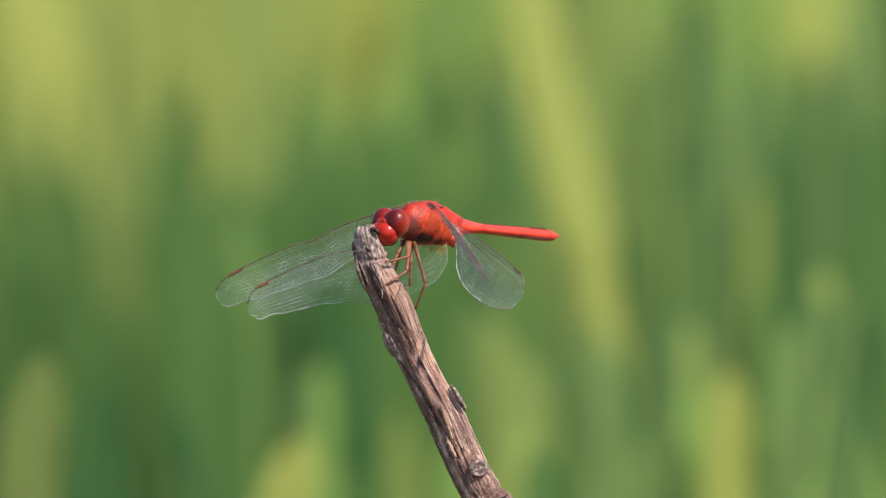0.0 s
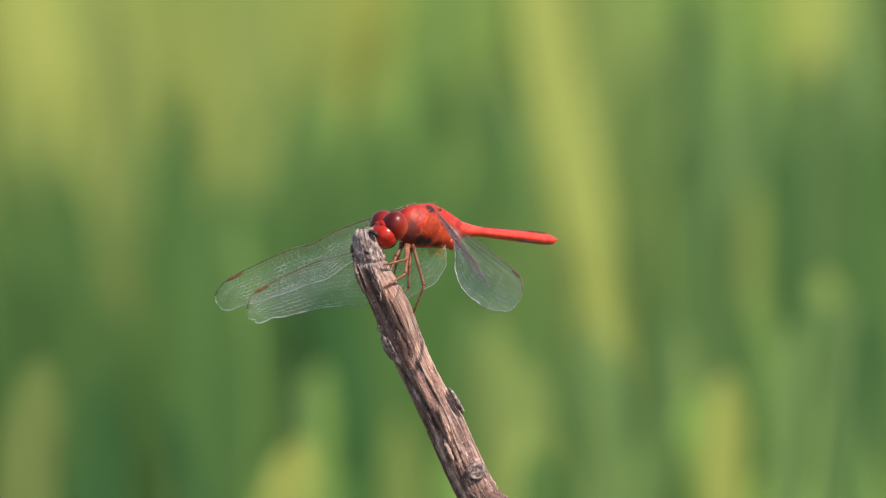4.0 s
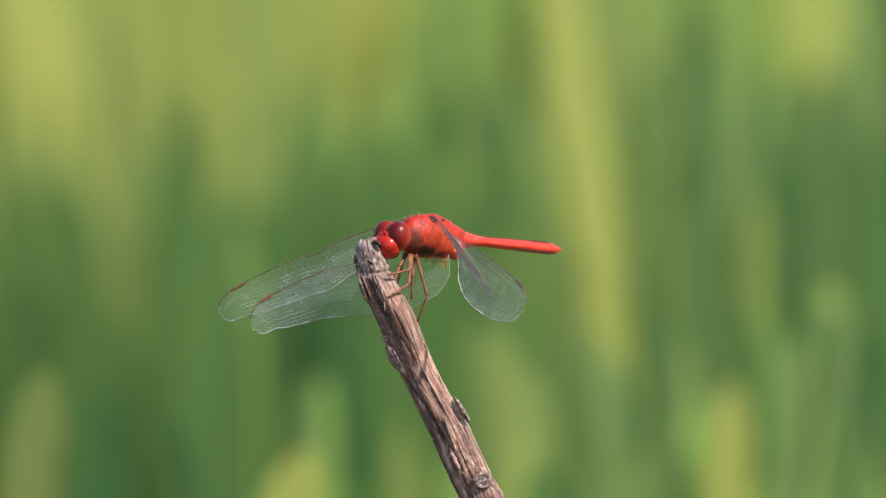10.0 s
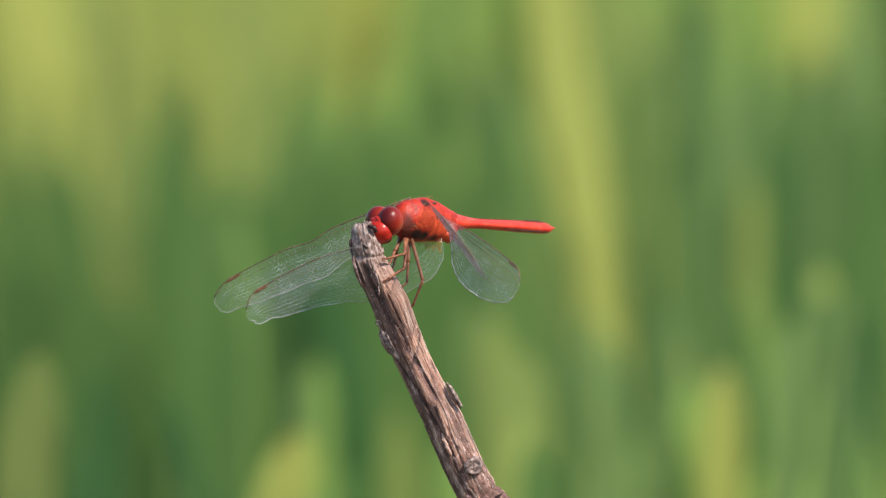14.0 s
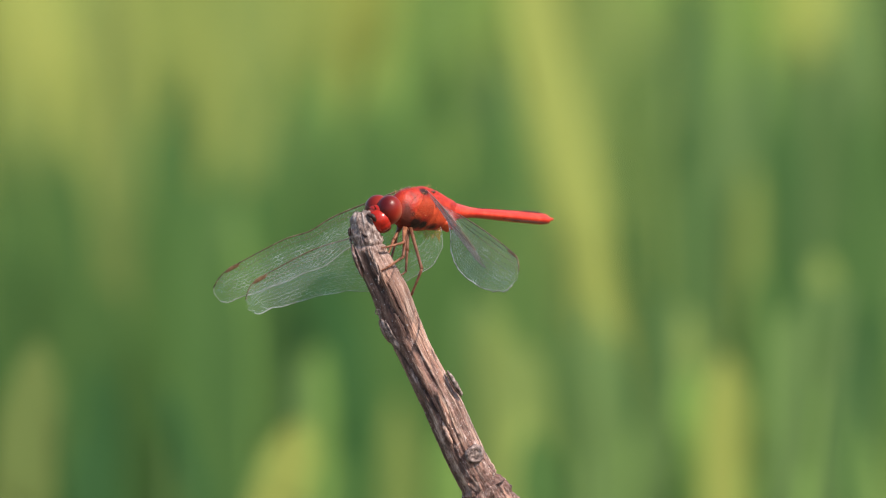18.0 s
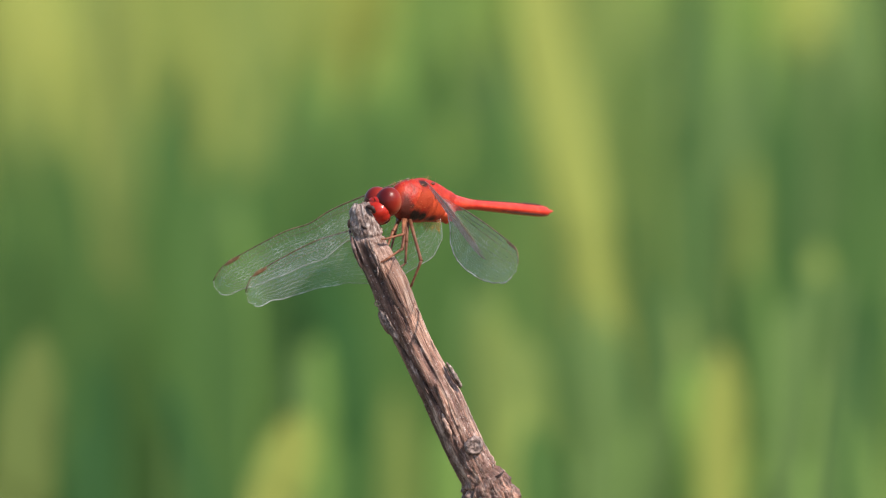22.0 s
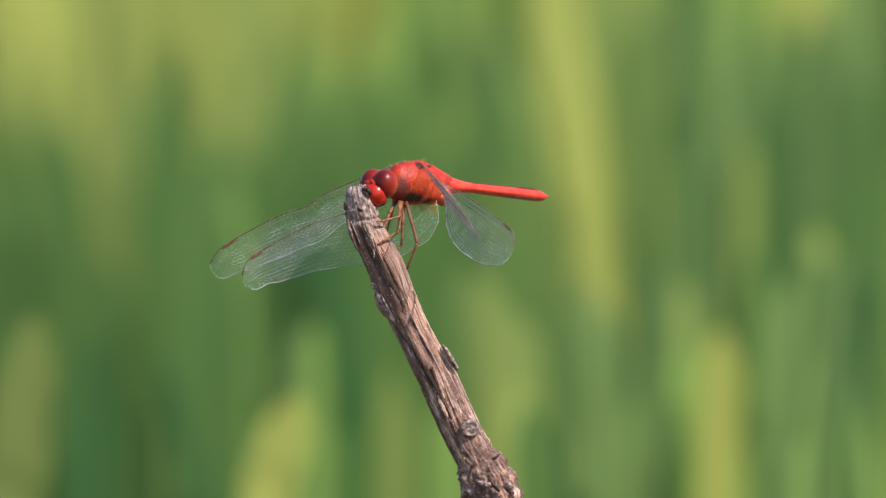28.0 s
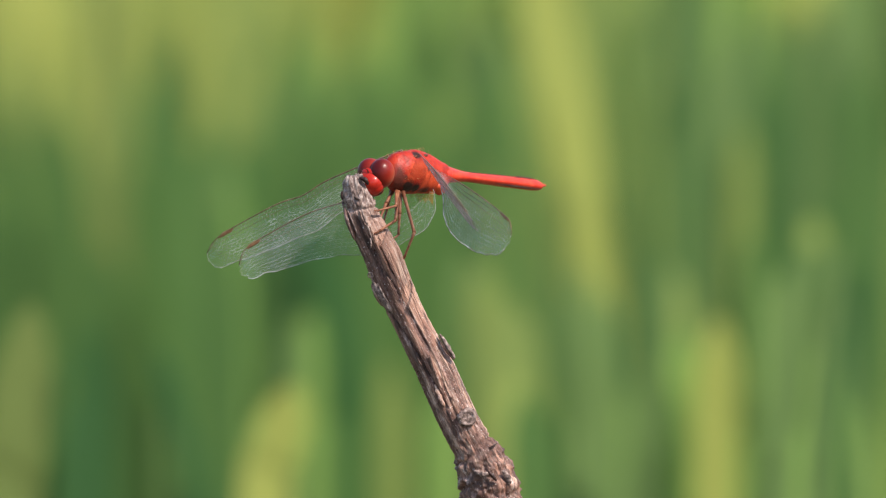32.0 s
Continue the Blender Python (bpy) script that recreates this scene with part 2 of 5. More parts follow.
WOOD = bark_material()
SCAR = scar_material()
RED = chitin("scarlet_chitin", (0.44, 0.020, 0.009), (0.57, 0.034, 0.014), (0.66, 0.075, 0.03), 420, 0.42, shine=0.4)
THORAX = thorax_material()
FACE = chitin("glossy_red_face", (0.27, 0.010, 0.006), (0.37, 0.016, 0.008), (0.45, 0.032, 0.013), 300, 0.34, gloss=0.4, shine=0.15)
LEG = chitin("orange_brown_leg", (0.12, 0.042, 0.022), (0.21, 0.08, 0.042), (0.34, 0.155, 0.085), 800, 0.4)
DARK = chitin("dark_chitin", (0.02, 0.01, 0.008), (0.04, 0.018, 0.014), (0.07, 0.03, 0.02), 700, 0.4)
HAIR = chitin("pale_hair", (0.40, 0.20, 0.08), (0.5, 0.26, 0.11), (0.6, 0.34, 0.16), 900, 0.6)
HINGE = chitin("brown_hinge", (0.05, 0.016, 0.01), (0.10, 0.03, 0.016), (0.18, 0.05, 0.02), 700, 0.5)
ORANGE = chitin("orange_red_chitin", (0.40, 0.035, 0.012), (0.50, 0.055, 0.017), (0.56, 0.09, 0.028), 500, 0.45)
EYE_M = eye_material()
VEIN = chitin("wing_vein", (0.10, 0.085, 0.07), (0.36, 0.35, 0.33), (0.70, 0.72, 0.72), 300, 0.2, shine=0.9)
COSTA = chitin("leading_vein", (0.06, 0.036, 0.022), (0.13, 0.082, 0.046), (0.24, 0.155, 0.09), 900, 0.35)
# darker copy of the veins: the dark look at a grazing angle, as colour
EDGE_ON_VEIN = chitin("edge_on_wing_vein", (0.09, 0.075, 0.08), (0.20, 0.17, 0.18), (0.40, 0.36, 0.38), 700, 0.3, shine=0.6)
STIGMA = chitin("wing_spot", (0.10, 0.045, 0.02), (0.19, 0.095, 0.045), (0.31, 0.17, 0.085), 900, 0.5)
MEMBRANE = membrane_material("clear_wing", (0.56, 0.62, 0.67), 0.036)
MILKY = membrane_material("milky_wing", (0.56, 0.64, 0.72), 0.05)
SILVERY = membrane_material("silvery_wing", (0.58, 0.58, 0.58), 0.10, 0.06)
# left forewing's skin, its dark edge-on look put into tint and veil
EDGE_ON_SKIN = membrane_material("edge_on_wing", (0.24, 0.17, 0.18), 0.30, 0.06)
AMBER = membrane_material("amber_wing_base", (0.30, 0.12, 0.008), 0.42, 0.02)
LEAF_GREEN = leaf_material("rice_leaf_green", (0.061, 0.141, 0.040), (0.085, 0.174, 0.050), (0.111, 0.207, 0.063))
LEAF_LIGHT = leaf_material("rice_leaf_light", (0.17, 0.30, 0.08), (0.22, 0.36, 0.10), (0.27, 0.40, 0.12))
LEAF_SAGE = leaf_material("rice_leaf_sage", (0.112, 0.196, 0.068), (0.14, 0.23, 0.082), (0.172, 0.262, 0.10))
LEAF_DULL = leaf_material("rice_leaf_dull", (0.133, 0.180, 0.056), (0.162, 0.218, 0.068), (0.198, 0.252, 0.081))
LEAF_YELLOW = leaf_material("rice_leaf_yellow", (0.36, 0.40, 0.108), (0.42, 0.455, 0.125), (0.475, 0.50, 0.15))
LEAF_PALE = leaf_material("rice_leaf_pale", (0.30, 0.345, 0.09), (0.35, 0.39, 0.108), (0.40, 0.43, 0.128))
LEAF_OLIVE = leaf_material("rice_leaf_olive", (0.21, 0.29, 0.085), (0.255, 0.335, 0.10), (0.30, 0.375, 0.12))
LEAF_DARK = leaf_material("rice_leaf_dark", (0.035, 0.105, 0.035), (0.052, 0.14, 0.045), (0.07, 0.17, 0.055))
SOIL = soil_material()


# ---- mesh helpers ----
def mesh_from(name, verts, faces, mats, idx=None, smooth=True):
    me = bpy.data.meshes.new(name)
    me.from_pydata([tuple(v) for v in verts], [], faces)
    for m in (mats if isinstance(mats, (list, tuple)) else [mats]):
        me.materials.append(m)
    if idx:
        me.polygons.foreach_set("material_index", idx)
    me.polygons.foreach_set("use_smooth", [smooth] * len(faces))
    me.update()
    return me


def part(name, me, parent, label="", m=None):
    ob = new(name, me)
    ob.parent = parent
    if m is not None:
        ob.matrix_basis = m
    return tagged(ob, label)


def loft(rings, closed_ends=True):
    """Verts and faces of a skin over rings of equal count."""
    n = len(rings[0])
    verts = [p for r in rings for p in r]
    faces = []
    for i in range(len(rings) - 1):
        for j in range(n):
            a, b = i * n + j, i * n + (j + 1) % n
            faces.append((a, b, b + n, a + n))
    if closed_ends:
        for first, row in ((True, 0), (False, len(rings) - 1)):
            c = sum((Vector(p) for p in rings[row]), Vector()) / n
            verts.append(c)
            k = len(verts) - 1
            for j in range(n):
                a, b = row * n + j, row * n + (j + 1) % n
                faces.append((b, a, k) if first else (a, b, k))
    return verts, faces


def tube(points, radii, sides=6):
    """A skin along a line of points, with a radius at each."""
    pts = [Vector(p) for p in points]
    rings = []
    ref = Vector((0.31, 0.72, 0.62))
    for i, p in enumerate(pts):
        d = (pts[min(i + 1, len(pts) - 1)] - pts[max(i - 1, 0)]).normalized()
        a = d.cross(ref).normalized()
        b = d.cross(a)
        r = radii[i] if isinstance(radii, (list, tuple)) else radii
        rings.append([p + (a * math.cos(2 * math.pi * j / sides) + b * math.sin(2 * math.pi * j / sides)) * r for j in range(sides)])
    return loft(rings)


def curve_points(pts, n):
    """n points of a smooth line through pts."""
    pts = [Vector(p) for p in pts]
    out = []
    for i in range(n):
        s = i / (n - 1) * (len(pts) - 1)
        k = min(int(s), len(pts) - 2)
        f = s - k
        p0, p1, p2, p3 = pts[max(k - 1, 0)], pts[k], pts[k + 1], pts[min(k + 2, len(pts) - 1)]
        out.append(0.5 * ((2 * p1) + (p2 - p0) * f + (2 * p0 - 5 * p1 + 4 * p2 - p3) * f * f + (3 * p1 - p0 - 3 * p2 + p3) * f ** 3))
    return out


def ellipsoid(c, r, nu=28, nv=18, power=1.0):
    rings = []
    for i in range(1, nv):
        th = math.pi * i / nv
        rings.append([Vector((c[0] + r[0] * math.cos(th), c[1] + r[1] * math.sin(th) ** power * math.cos(2 * math.pi * j / nu), c[2] + r[2] * math.sin(th) ** power * math.sin(2 * math.pi * j / nu))) for j in range(nu)])
    v, f = loft(rings, False)
    n = nu
    v += [Vector((c[0] + r[0], c[1], c[2])), Vector((c[0] - r[0], c[1], c[2]))]
    a, b = len(v) - 2, len(v) - 1
    last = (len(rings) - 1) * n
    for j in range(n):
        f.append(((j + 1) % n, j, a))
        f.append((last + j, last + (j + 1) % n, b))
    return v, f


def grained(me, grain, barks):
    """Keep with a mesh where each point lies along the grain, and how much bark is left there."""
    at = me.attributes.new("grain", "FLOAT_VECTOR", "POINT")
    at.data.foreach_set("vector", [c for p in grain for c in p])
    at = me.attributes.new("bark", "FLOAT", "POINT")
    at.data.foreach_set("value", barks)
    return me


MM = 0.001


def mm(v):
    return [Vector(p) * MM for p in v]


# ---- ground ----
def ground():
    n = 60
    verts, faces = [], []
    span = [-2000, -400, -80, -30] + [-15 + 30 * i / (n - 1) for i in range(n)] + [30, 80, 400, 2000]
    k = len(span)
    for y in span:
        for x in span:
            z = 0.02 * noise.noise((x * 0.9, y * 0.9, 0)) if abs(x) < 20 and abs(y) < 20 else 0.0
            verts.append((x, y, z))
    for i in range(k - 1):
        for j in range(k - 1):
            a = i * k + j
            faces.append((a, a + 1, a + k + 1, a + k))
    g = new("ground", mesh_from("ground", verts, faces, SOIL))
    tagged(g, "dark damp soil of a rice field", "ground", kind="structure")


# ---- the perch ----
TIP = Vector((0.0, 0.0, 0.80))


# splits, bark and dark tone along the stick: rows of (depth, place across), half width, depth of the split, how dark it
# is
SPLITS = [
    # no split here: a broad band that darkens the left side
    ([(7.0, -0.85), (12.0, -0.80), (18.0, -0.65), (24.0, -0.55), (30.0, -0.75), (36.0, -0.8)], 0.5, 0.0, 0.75),
    ([(5.5, -0.30), (8.7, -0.42), (13.5, -0.42), (18.8, 0.02), (23.8, 0.12), (28.0, 0.22), (32.0, 0.20)], 0.30, 0.11, 1.0),
    ([(21.0, -0.98), (26.0, -0.68), (30.8, -0.38), (34.8, -0.40), (38.0, -0.28), (41.0, -0.2)], 0.13, 0.18, 1.0),
    ([(10.0, 0.05), (12.0, 0.08), (14.5, 0.12), (17.0, 0.30), (20.0, 0.50)], 0.075, 0.16, 1.0),
    ([(6.0, -0.05), (9.0, -0.02), (12.0, -0.12), (14.0, -0.1)], 0.05, 0.16, 0.5),
    ([(12.0, -0.95), (16.0, -0.9), (20.0, -0.75), (24.0, -0.62), (27.0, -0.5)], 0.12, 0.05, 0.8),
    ([(26.0, 0.62), (30.0, 0.55), (34.0, 0.5), (38.0, 0.42), (40.5, 0.40)], 0.16, 0.05, 0.75),
    ([(30.0, -0.92), (36.0, -0.85), (42.0, -0.85), (47.0, -0.8)], 0.22, 0.03, 0.9),
    ([(34.5, 0.1), (37.5, 0.05), (40.0, 0.1), (44.0, 0.0)], 0.12, 0.07, 0.6),
    ([(43.0, -0.5), (45.0, -0.1), (46.5, 0.2)], 0.3, 0.02, 0.7),
    ([(18.0, 0.78), (21.0, 0.80), (25.0, 0.72)], 0.04, 0.10, 0.5),
]


def split_at(d, across):
    """How deep the splits cut at this depth and place across, and how much bark is there."""
    cut = bark = 0.0
    for rows, half, deep, dark in SPLITS:
        if not rows[0][0] <= d <= rows[-1][0]:
            continue
        for (a, ca), (b, cb) in zip(rows, rows[1:]):
            if a <= d <= b:
                c = ca + (cb - ca) * (d - a) / (b - a)
                break
        c += 0.10 * noise.noise((d * 0.35, deep * 40, 2.0)) + 0.03 * noise.noise((d * 1.4, deep * 40, 5.0))
        ends = min(1.0, (d - rows[0][0]) / 1.5, (rows[-1][0] - d) / 1.5)
        q = max(0.0, 1 - abs(across - c) / half) * ends
        q = q * q * (3 - 2 * q)
        cut, bark = max(cut, deep * q), max(bark, dark * min(1.0, 1.6 * q))
    return cut, bark


def stick():
    """A broken dead branch, leaning, with split grain and a knot; its space starts at the tip."""
    thing = new("stick")
    thing.matrix_basis = Matrix.Translation(TIP)
    tagged(thing, "weathered grey-brown dead stick with split bark and a knot", "stick")
    # across, down, width level with the ground, in millimetres
    line = [(-0.85, -0.35, 2.8), (-0.8, 0.0, 3.8), (-0.72, 0.7, 4.5), (-0.55, 1.7, 4.9), (-0.2, 3.7, 5.2), (0.15, 4.7, 5.5), (0.5, 6.2, 5.9), (1.6, 8.7, 6.7), (3.2, 11.8, 7.0), (4.2, 13.8, 7.1),
            (5.1, 16.3, 7.0), (6.05, 18.8, 7.0), (7.1, 21.3, 7.0), (8.3, 23.8, 6.7), (9.5, 26.3, 6.8), (10.8, 28.8, 7.1), (12.3, 31.8, 7.4), (13.4, 33.8, 7.6), (14.5, 36.3, 7.5),
            (15.6, 38.9, 7.6), (16.7, 41.4, 7.8), (17.9, 43.9, 7.8), (19.2, 46.4, 8.1), (20.2, 47.9, 8.3), (20.7, 48.9, 9.0), (21.5, 50.9, 10.3), (22.4, 52.9, 10.8), (23.0, 54.9, 10.8),
            (23.4, 57.0, 10.6), (23.8, 60.0, 10.2), (25.0, 70.0, 9.8), (30.0, 100.0, 10.6), (48.0, 200.0, 12.0), (85.0, 420.0, 13.5), (130.0, 700.0, 15.5), (150.0, 830.0, 16.0)]
    dense = []
    for a, b in zip(line, line[1:]):
        steps = max(2, int((b[1] - a[1]) / (0.25 if b[1] < 72 else 6)))
        dense += [tuple(a[c] + (b[c] - a[c]) * i / steps for c in range(3)) for i in range(steps)]
    dense.append(line[-1])
    # soften the corners of the line
    for _ in range(8):
        dense = [dense[0]] + [tuple((dense[i - 1][c] + 2 * dense[i][c] + dense[i + 1][c]) / 4 for c in range(3)) for i in range(1, len(dense) - 1)] + [dense[-1]]
    sides = 128
    rings, grain, barks = [], [], []
    for i, (x, d, w) in enumerate(dense):
        nxt, prv = dense[min(i + 5, len(dense) - 1)], dense[max(i - 5, 0)]
        t = Vector((nxt[0] - prv[0], 0, -(nxt[1] - prv[1]))).normalized()
        side = Vector((-t.z, 0, t.x))
        fwd = Vector((0, 1, 0))
        w *= abs(t.z)
        ring = []
        for j in range(sides):
            a = 2 * math.pi * j / sides
            ca, sa = math.cos(a), math.sin(a)
            # long splits that run with the grain, and knobbly bark round the knot
            g = noise.noise((ca * 2.0 + 4, sa * 2.0, d * 0.03)) * 0.05
            g += noise.noise((ca * 4.5, sa * 4.5 + 9, d * 0.02)) * 0.05
            fine = min(1.0, 0.2 + d / 6)
            g += noise.noise((ca * 9, sa * 9, d * 0.035)) * 0.03 * fine
            g += noise.noise((ca * 19, sa * 19, d * 0.07)) * 0.02 * fine
            cut = noise.noise((ca * 4.6 + 1, sa * 4.6 - 5, d * 0.03 + 3))
            g -= 0.07 * max(0.0, 1 - abs(cut) * 14) * (1 if 6 < d < 44 else 0.25)
            deep, bark = split_at(d, ca) if sa < 0.2 else (0.0, 0.3)
            g -= deep
            crusty = 1.0 if d > 46 else (0.6 if d < 5.5 else 0.2)
            g += noise.noise((ca * 3, sa * 3, d * 0.8)) * 0.08 * crusty
            g += noise.noise((ca * 7, sa * 7, d * 1.6)) * 0.07 * crusty
            g += noise.noise((ca * 15, sa * 15, d * 3.2)) * 0.055 * crusty
            g += noise.noise((ca * 30, sa * 30, d * 6.0)) * 0.03 * crusty
            if d < 8:
                # the weathered end is lumpy, with a crack round it
                g += 0.12 * noise.noise((ca * 1.6 + 2, sa * 1.6, d * 0.45)) + 0.09 * noise.noise((ca * 3.4 + 2, sa * 3.4, d * 1.1)) * max(0.0, 1 - d / 7) - 0.15 * max(0.0, 1 - abs(d - 5.3 - 0.6 * ca + 0.6 * noise.noise((ca * 3, sa * 3, 7))) * 2.0)
            # the collar above the knot: a crack that climbs towards one side
            ledge = d - 48.6 + 0.9 * ca - 0.6 * noise.noise((ca * 2.5, sa * 2.5, 4))
            g -= 0.13 * max(0.0, 1 - abs(ledge) * 2.6)
            if ledge > 0:
                # folds of bark round the knot
                fold = ledge * 2.1 + 3.0 * noise.noise((ca * 1.8, sa * 1.8, d * 0.25)) - 1.2 * ca
                g += 0.045 * math.sin(fold) * (1 if d < 62 else 0)
                pit = noise.noise((ca * 4.2 + 2, sa * 4.2, d * 0.55))
                g -= 0.14 * max(0.0, pit - 0.22)
                bark = max(bark, min(0.8, max(0.0, 0.5 + 1.6 * noise.noise((ca * 3.1, sa * 3.1 + 5, d * 0.4)))))
            r = w / 2 * (1 + g)
            lift = (0.55 * noise.noise((ca * 2, sa * 2, 3)) + 0.3 * noise.noise((ca * 6, sa * 6, 1))) * max(0.0, 1 - d / 1.5)
            ring.append((Vector((x, 0, -d + lift)) + side * ca * r + fwd * sa * r * 0.95) * MM)
            grain.append((ca * 3.4 * MM, sa * 3.4 * MM, d * MM))
            barks.append(bark)
        rings.append(ring)
    v, f = loft(rings)
    grain += [(0.0, 0.0, 0.0), (0.0, 0.0, 0.83)]
    barks += [0.2, 0.5]
    part("shaft", grained(mesh_from("stick_shaft", v, f, WOOD), grain, barks), thing)

    # the round scar of a lost twig
    rings = []
    for k in range(11):
        q = k / 10
        rr = 1.8 * (1 - q * 0.98)
        h = (0.0, 0.35, 0.6, 0.68, 0.64, 0.56)[min(5, k)]
        ring = []
        for j in range(32):
            a = 2 * math.pi * j / 32
            wob = 1 + 0.14 * noise.noise((math.cos(a) * 1.5, math.sin(a) * 1.5, k * 0.2))
            ring.append(Vector((rr * wob * math.cos(a), -h - 0.15 * noise.noise((math.cos(a) * rr * 1.6, math.sin(a) * rr * 1.6, 0.9)), rr * wob * math.sin(a) * 0.95)) * MM)
        rings.append(ring)
    v, f = loft(rings)
    part("twig_scar", mesh_from("twig_scar", v, f, SCAR), thing, "round grey scar of a lost twig", pose(0.0192, -0.0033, -0.0423, 4, 0, 14))

    # slivers of bark that stand off the wood
    def flake(pts, width, thick, mat, label, bark=0.0):
        n = 30
        line = curve_points(pts, n)
        rings, grain = [], []
        for i, p in enumerate(line):
            s = math.sin(math.pi * min(1, max(0.05, (i + 0.4) / n))) ** 0.6
            d = (line[min(i + 1, n - 1)] - line[max(i - 1, 0)]).normalized()
            a = d.cross(Vector((0, 1, 0))).normalized()
            b = a.cross(d)
            ring = []
            for j in range(12):
                q = 2 * math.pi * j / 12
                k = 1 + 0.4 * noise.noise((i * 0.35, j * 0.9, width)) + 0.35 * noise.noise((i * 1.1, j * 1.7, width * 7))
                ring.append((p + a * math.cos(q) * width * s * k + b * math.sin(q) * thick * s * k) * MM)
                grain.append((math.cos(q) * width * MM + 0.01, math.sin(q) * thick * MM, -p.z * MM))
            rings.append(ring)
        v, f = loft(rings)
        grain += [grain[0], grain[-1]]
        part("bark_flake", grained(mesh_from("bark_flake", v, f, mat), grain, [bark] * len(v)), thing, label)

    flake([(14.3, -1.5, -27.6), (15.2, -1.9, -29.0), (16.2, -1.9, -30.7), (17.0, -1.5, -32.0)], 0.42, 0.5, SCAR, "curled pale bark sliver")
    flake([(14.0, -1.9, -27.9), (14.9, -2.3, -29.5), (15.8, -2.3, -31.0), (16.9, -1.7, -32.3)], 0.16, 0.2, DARK, "dark split under the bark sliver")
    flake([(2.6, -2.0, -18.3), (3.5, -2.3, -20.0), (4.7, -2.3, -22.0), (5.9, -2.0, -24.0)], 0.6, 0.6, SCAR, "rough grey bark sliver")
    flake([(2.3, -1.6, -18.6), (3.1, -1.8, -20.6), (4.2, -1.7, -22.6)], 0.45, 0.6, WOOD, "rough grey bark sliver", 0.6)
    flake([(3.3, -2.6, -18.5), (4.2, -2.9, -20.3), (5.2, -2.9, -22.0)], 0.2, 0.25, SCAR, "thin pale bark sliver")
    flake([(-2.5, -1.0, -5.0), (-2.3, -1.5, -6.4), (-1.6, -1.9, -8.6), (-0.6, -1.8, -11.0)], 0.42, 0.5, WOOD, "lifted strip of bark", 0.9)
    flake([(-2.0, -1.8, -5.6), (-1.2, -2.3, -7.4), (-0.3, -2.5, -9.6)], 0.16, 0.2, SCAR, "pale edge of lifted bark")
    # a silvery splinter beside the long split
    flake([(0.5, -2.75, -5.3), (0.9, -3.0, -6.6), (1.6, -3.1, -8.4), (2.5, -3.2, -11.0)], 0.22, 0.25, SCAR, "silvery splinter along the split")
    flake([(2.0, -3.3, -10.4), (2.15, -3.45, -11.4), (2.1, -3.3, -12.2)], 0.18, 0.2, SCAR, "silvery splinter along the split")
    flake([(1.9, -3.1, -8.4), (3.2, -3.3, -11.4), (4.6, -3.4, -14.4), (5.6, -3.4, -16.8)], 0.24, 0.28, WOOD, "ridge of split wood")
    flake([(3.3, -3.2, -10.6), (4.8, -3.3, -13.4), (6.4, -3.3, -16.6), (8.2, -3.3, -20.4)], 0.22, 0.25, WOOD, "ridge of split wood")
    flake([(5.0, -3.2, -17.2), (6.2, -3.4, -19.6), (7.0, -3.4, -21.4)], 0.32, 0.25, WOOD, "ridge of split wood")
    flake([(8.4, -2.9, -25.8), (10.0, -3.1, -28.8), (11.2, -3.3, -31.2)], 0.3, 0.3, WOOD, "ridge of split wood")
    flake([(12.4, -3.4, -31.0), (13.4, -3.5, -34.0), (14.6, -3.6, -37.0)], 0.3, 0.3, WOOD, "ridge of split wood")
    flake([(13.4, -3.0, -36.4), (14.2, -3.3, -38.6), (15.2, -3.4, -40.4)], 0.5, 0.3, WOOD, "ridge of split wood")
    flake([(20.4, -4.6, -51.6), (21.8, -5.2, -52.2), (23.0, -5.3, -52.0)], 0.5, 0.5, SCAR, "torn bark at the knot")
    # a dark piece in place of the shade inside a pit
    flake([(22.8, -5.1, -51.6), (23.6, -5.4, -52.4), (24.4, -5.2, -53.4)], 0.35, 0.4, DARK, "dark sliver for the shade of a pit in torn bark at the knot")
    flake([(25.4, -4.3, -51.6), (26.3, -4.2, -52.8), (26.6, -3.8, -54.2)], 0.55, 0.5, SCAR, "torn bark at the knot")
    flake([(22.6, -3.2, -47.9), (23.8, -2.9, -47.4), (24.5, -2.3, -46.9)], 0.16, 0.2, DARK, "dark crack in the bark")
    flake([(0.1, -1.6, 0.15), (0.7, -1.9, 0.05), (1.3, -2.0, -0.35), (1.6, -1.7, -1.1)], 0.42, 0.45, DARK, "dark splinter at the broken end")
    # again a pit's shade, made as a dark piece on the wood
    flake([(-0.75, -2.3, -3.2), (-0.3, -2.45, -3.5), (0.15, -2.45, -3.7)], 0.24, 0.2, DARK, "dark sliver for the shade of a pit in the broken end")
    flake([(-2.9, -0.9, -2.2), (-3.0, -1.0, -3.0), (-2.9, -1.1, -3.8)], 0.28, 0.3, DARK, "dark crack in the bark")
    flake([(-2.6, 0.5, -3.6), (-2.8, 0.2, -4.4), (-2.7, -0.4, -5.2)], 0.25, 0.4, SCAR, "small bark splinter")
    flake([(5.4, -0.2, -9.8), (6.2, -0.4, -11.4), (6.5, -0.5, -12.2)], 0.25, 0.3, SCAR, "small bark splinter")
    flake([(8.4, -0.6, -17.2), (8.9, -0.9, -18.3), (9.3, -0.9, -19.2)], 0.3, 0.35, WOOD, "small bark splinter")
    # a curl of pale bark
    v, f = tube([Vector((2.05 + 0.42 * math.cos(q), -2.0 + 0.1 * math.sin(2 * q), -17.1 + 0.46 * math.sin(q))) * MM for q in [2 * math.pi * n / 20 for n in range(20)]], 0.13 * MM, 6)
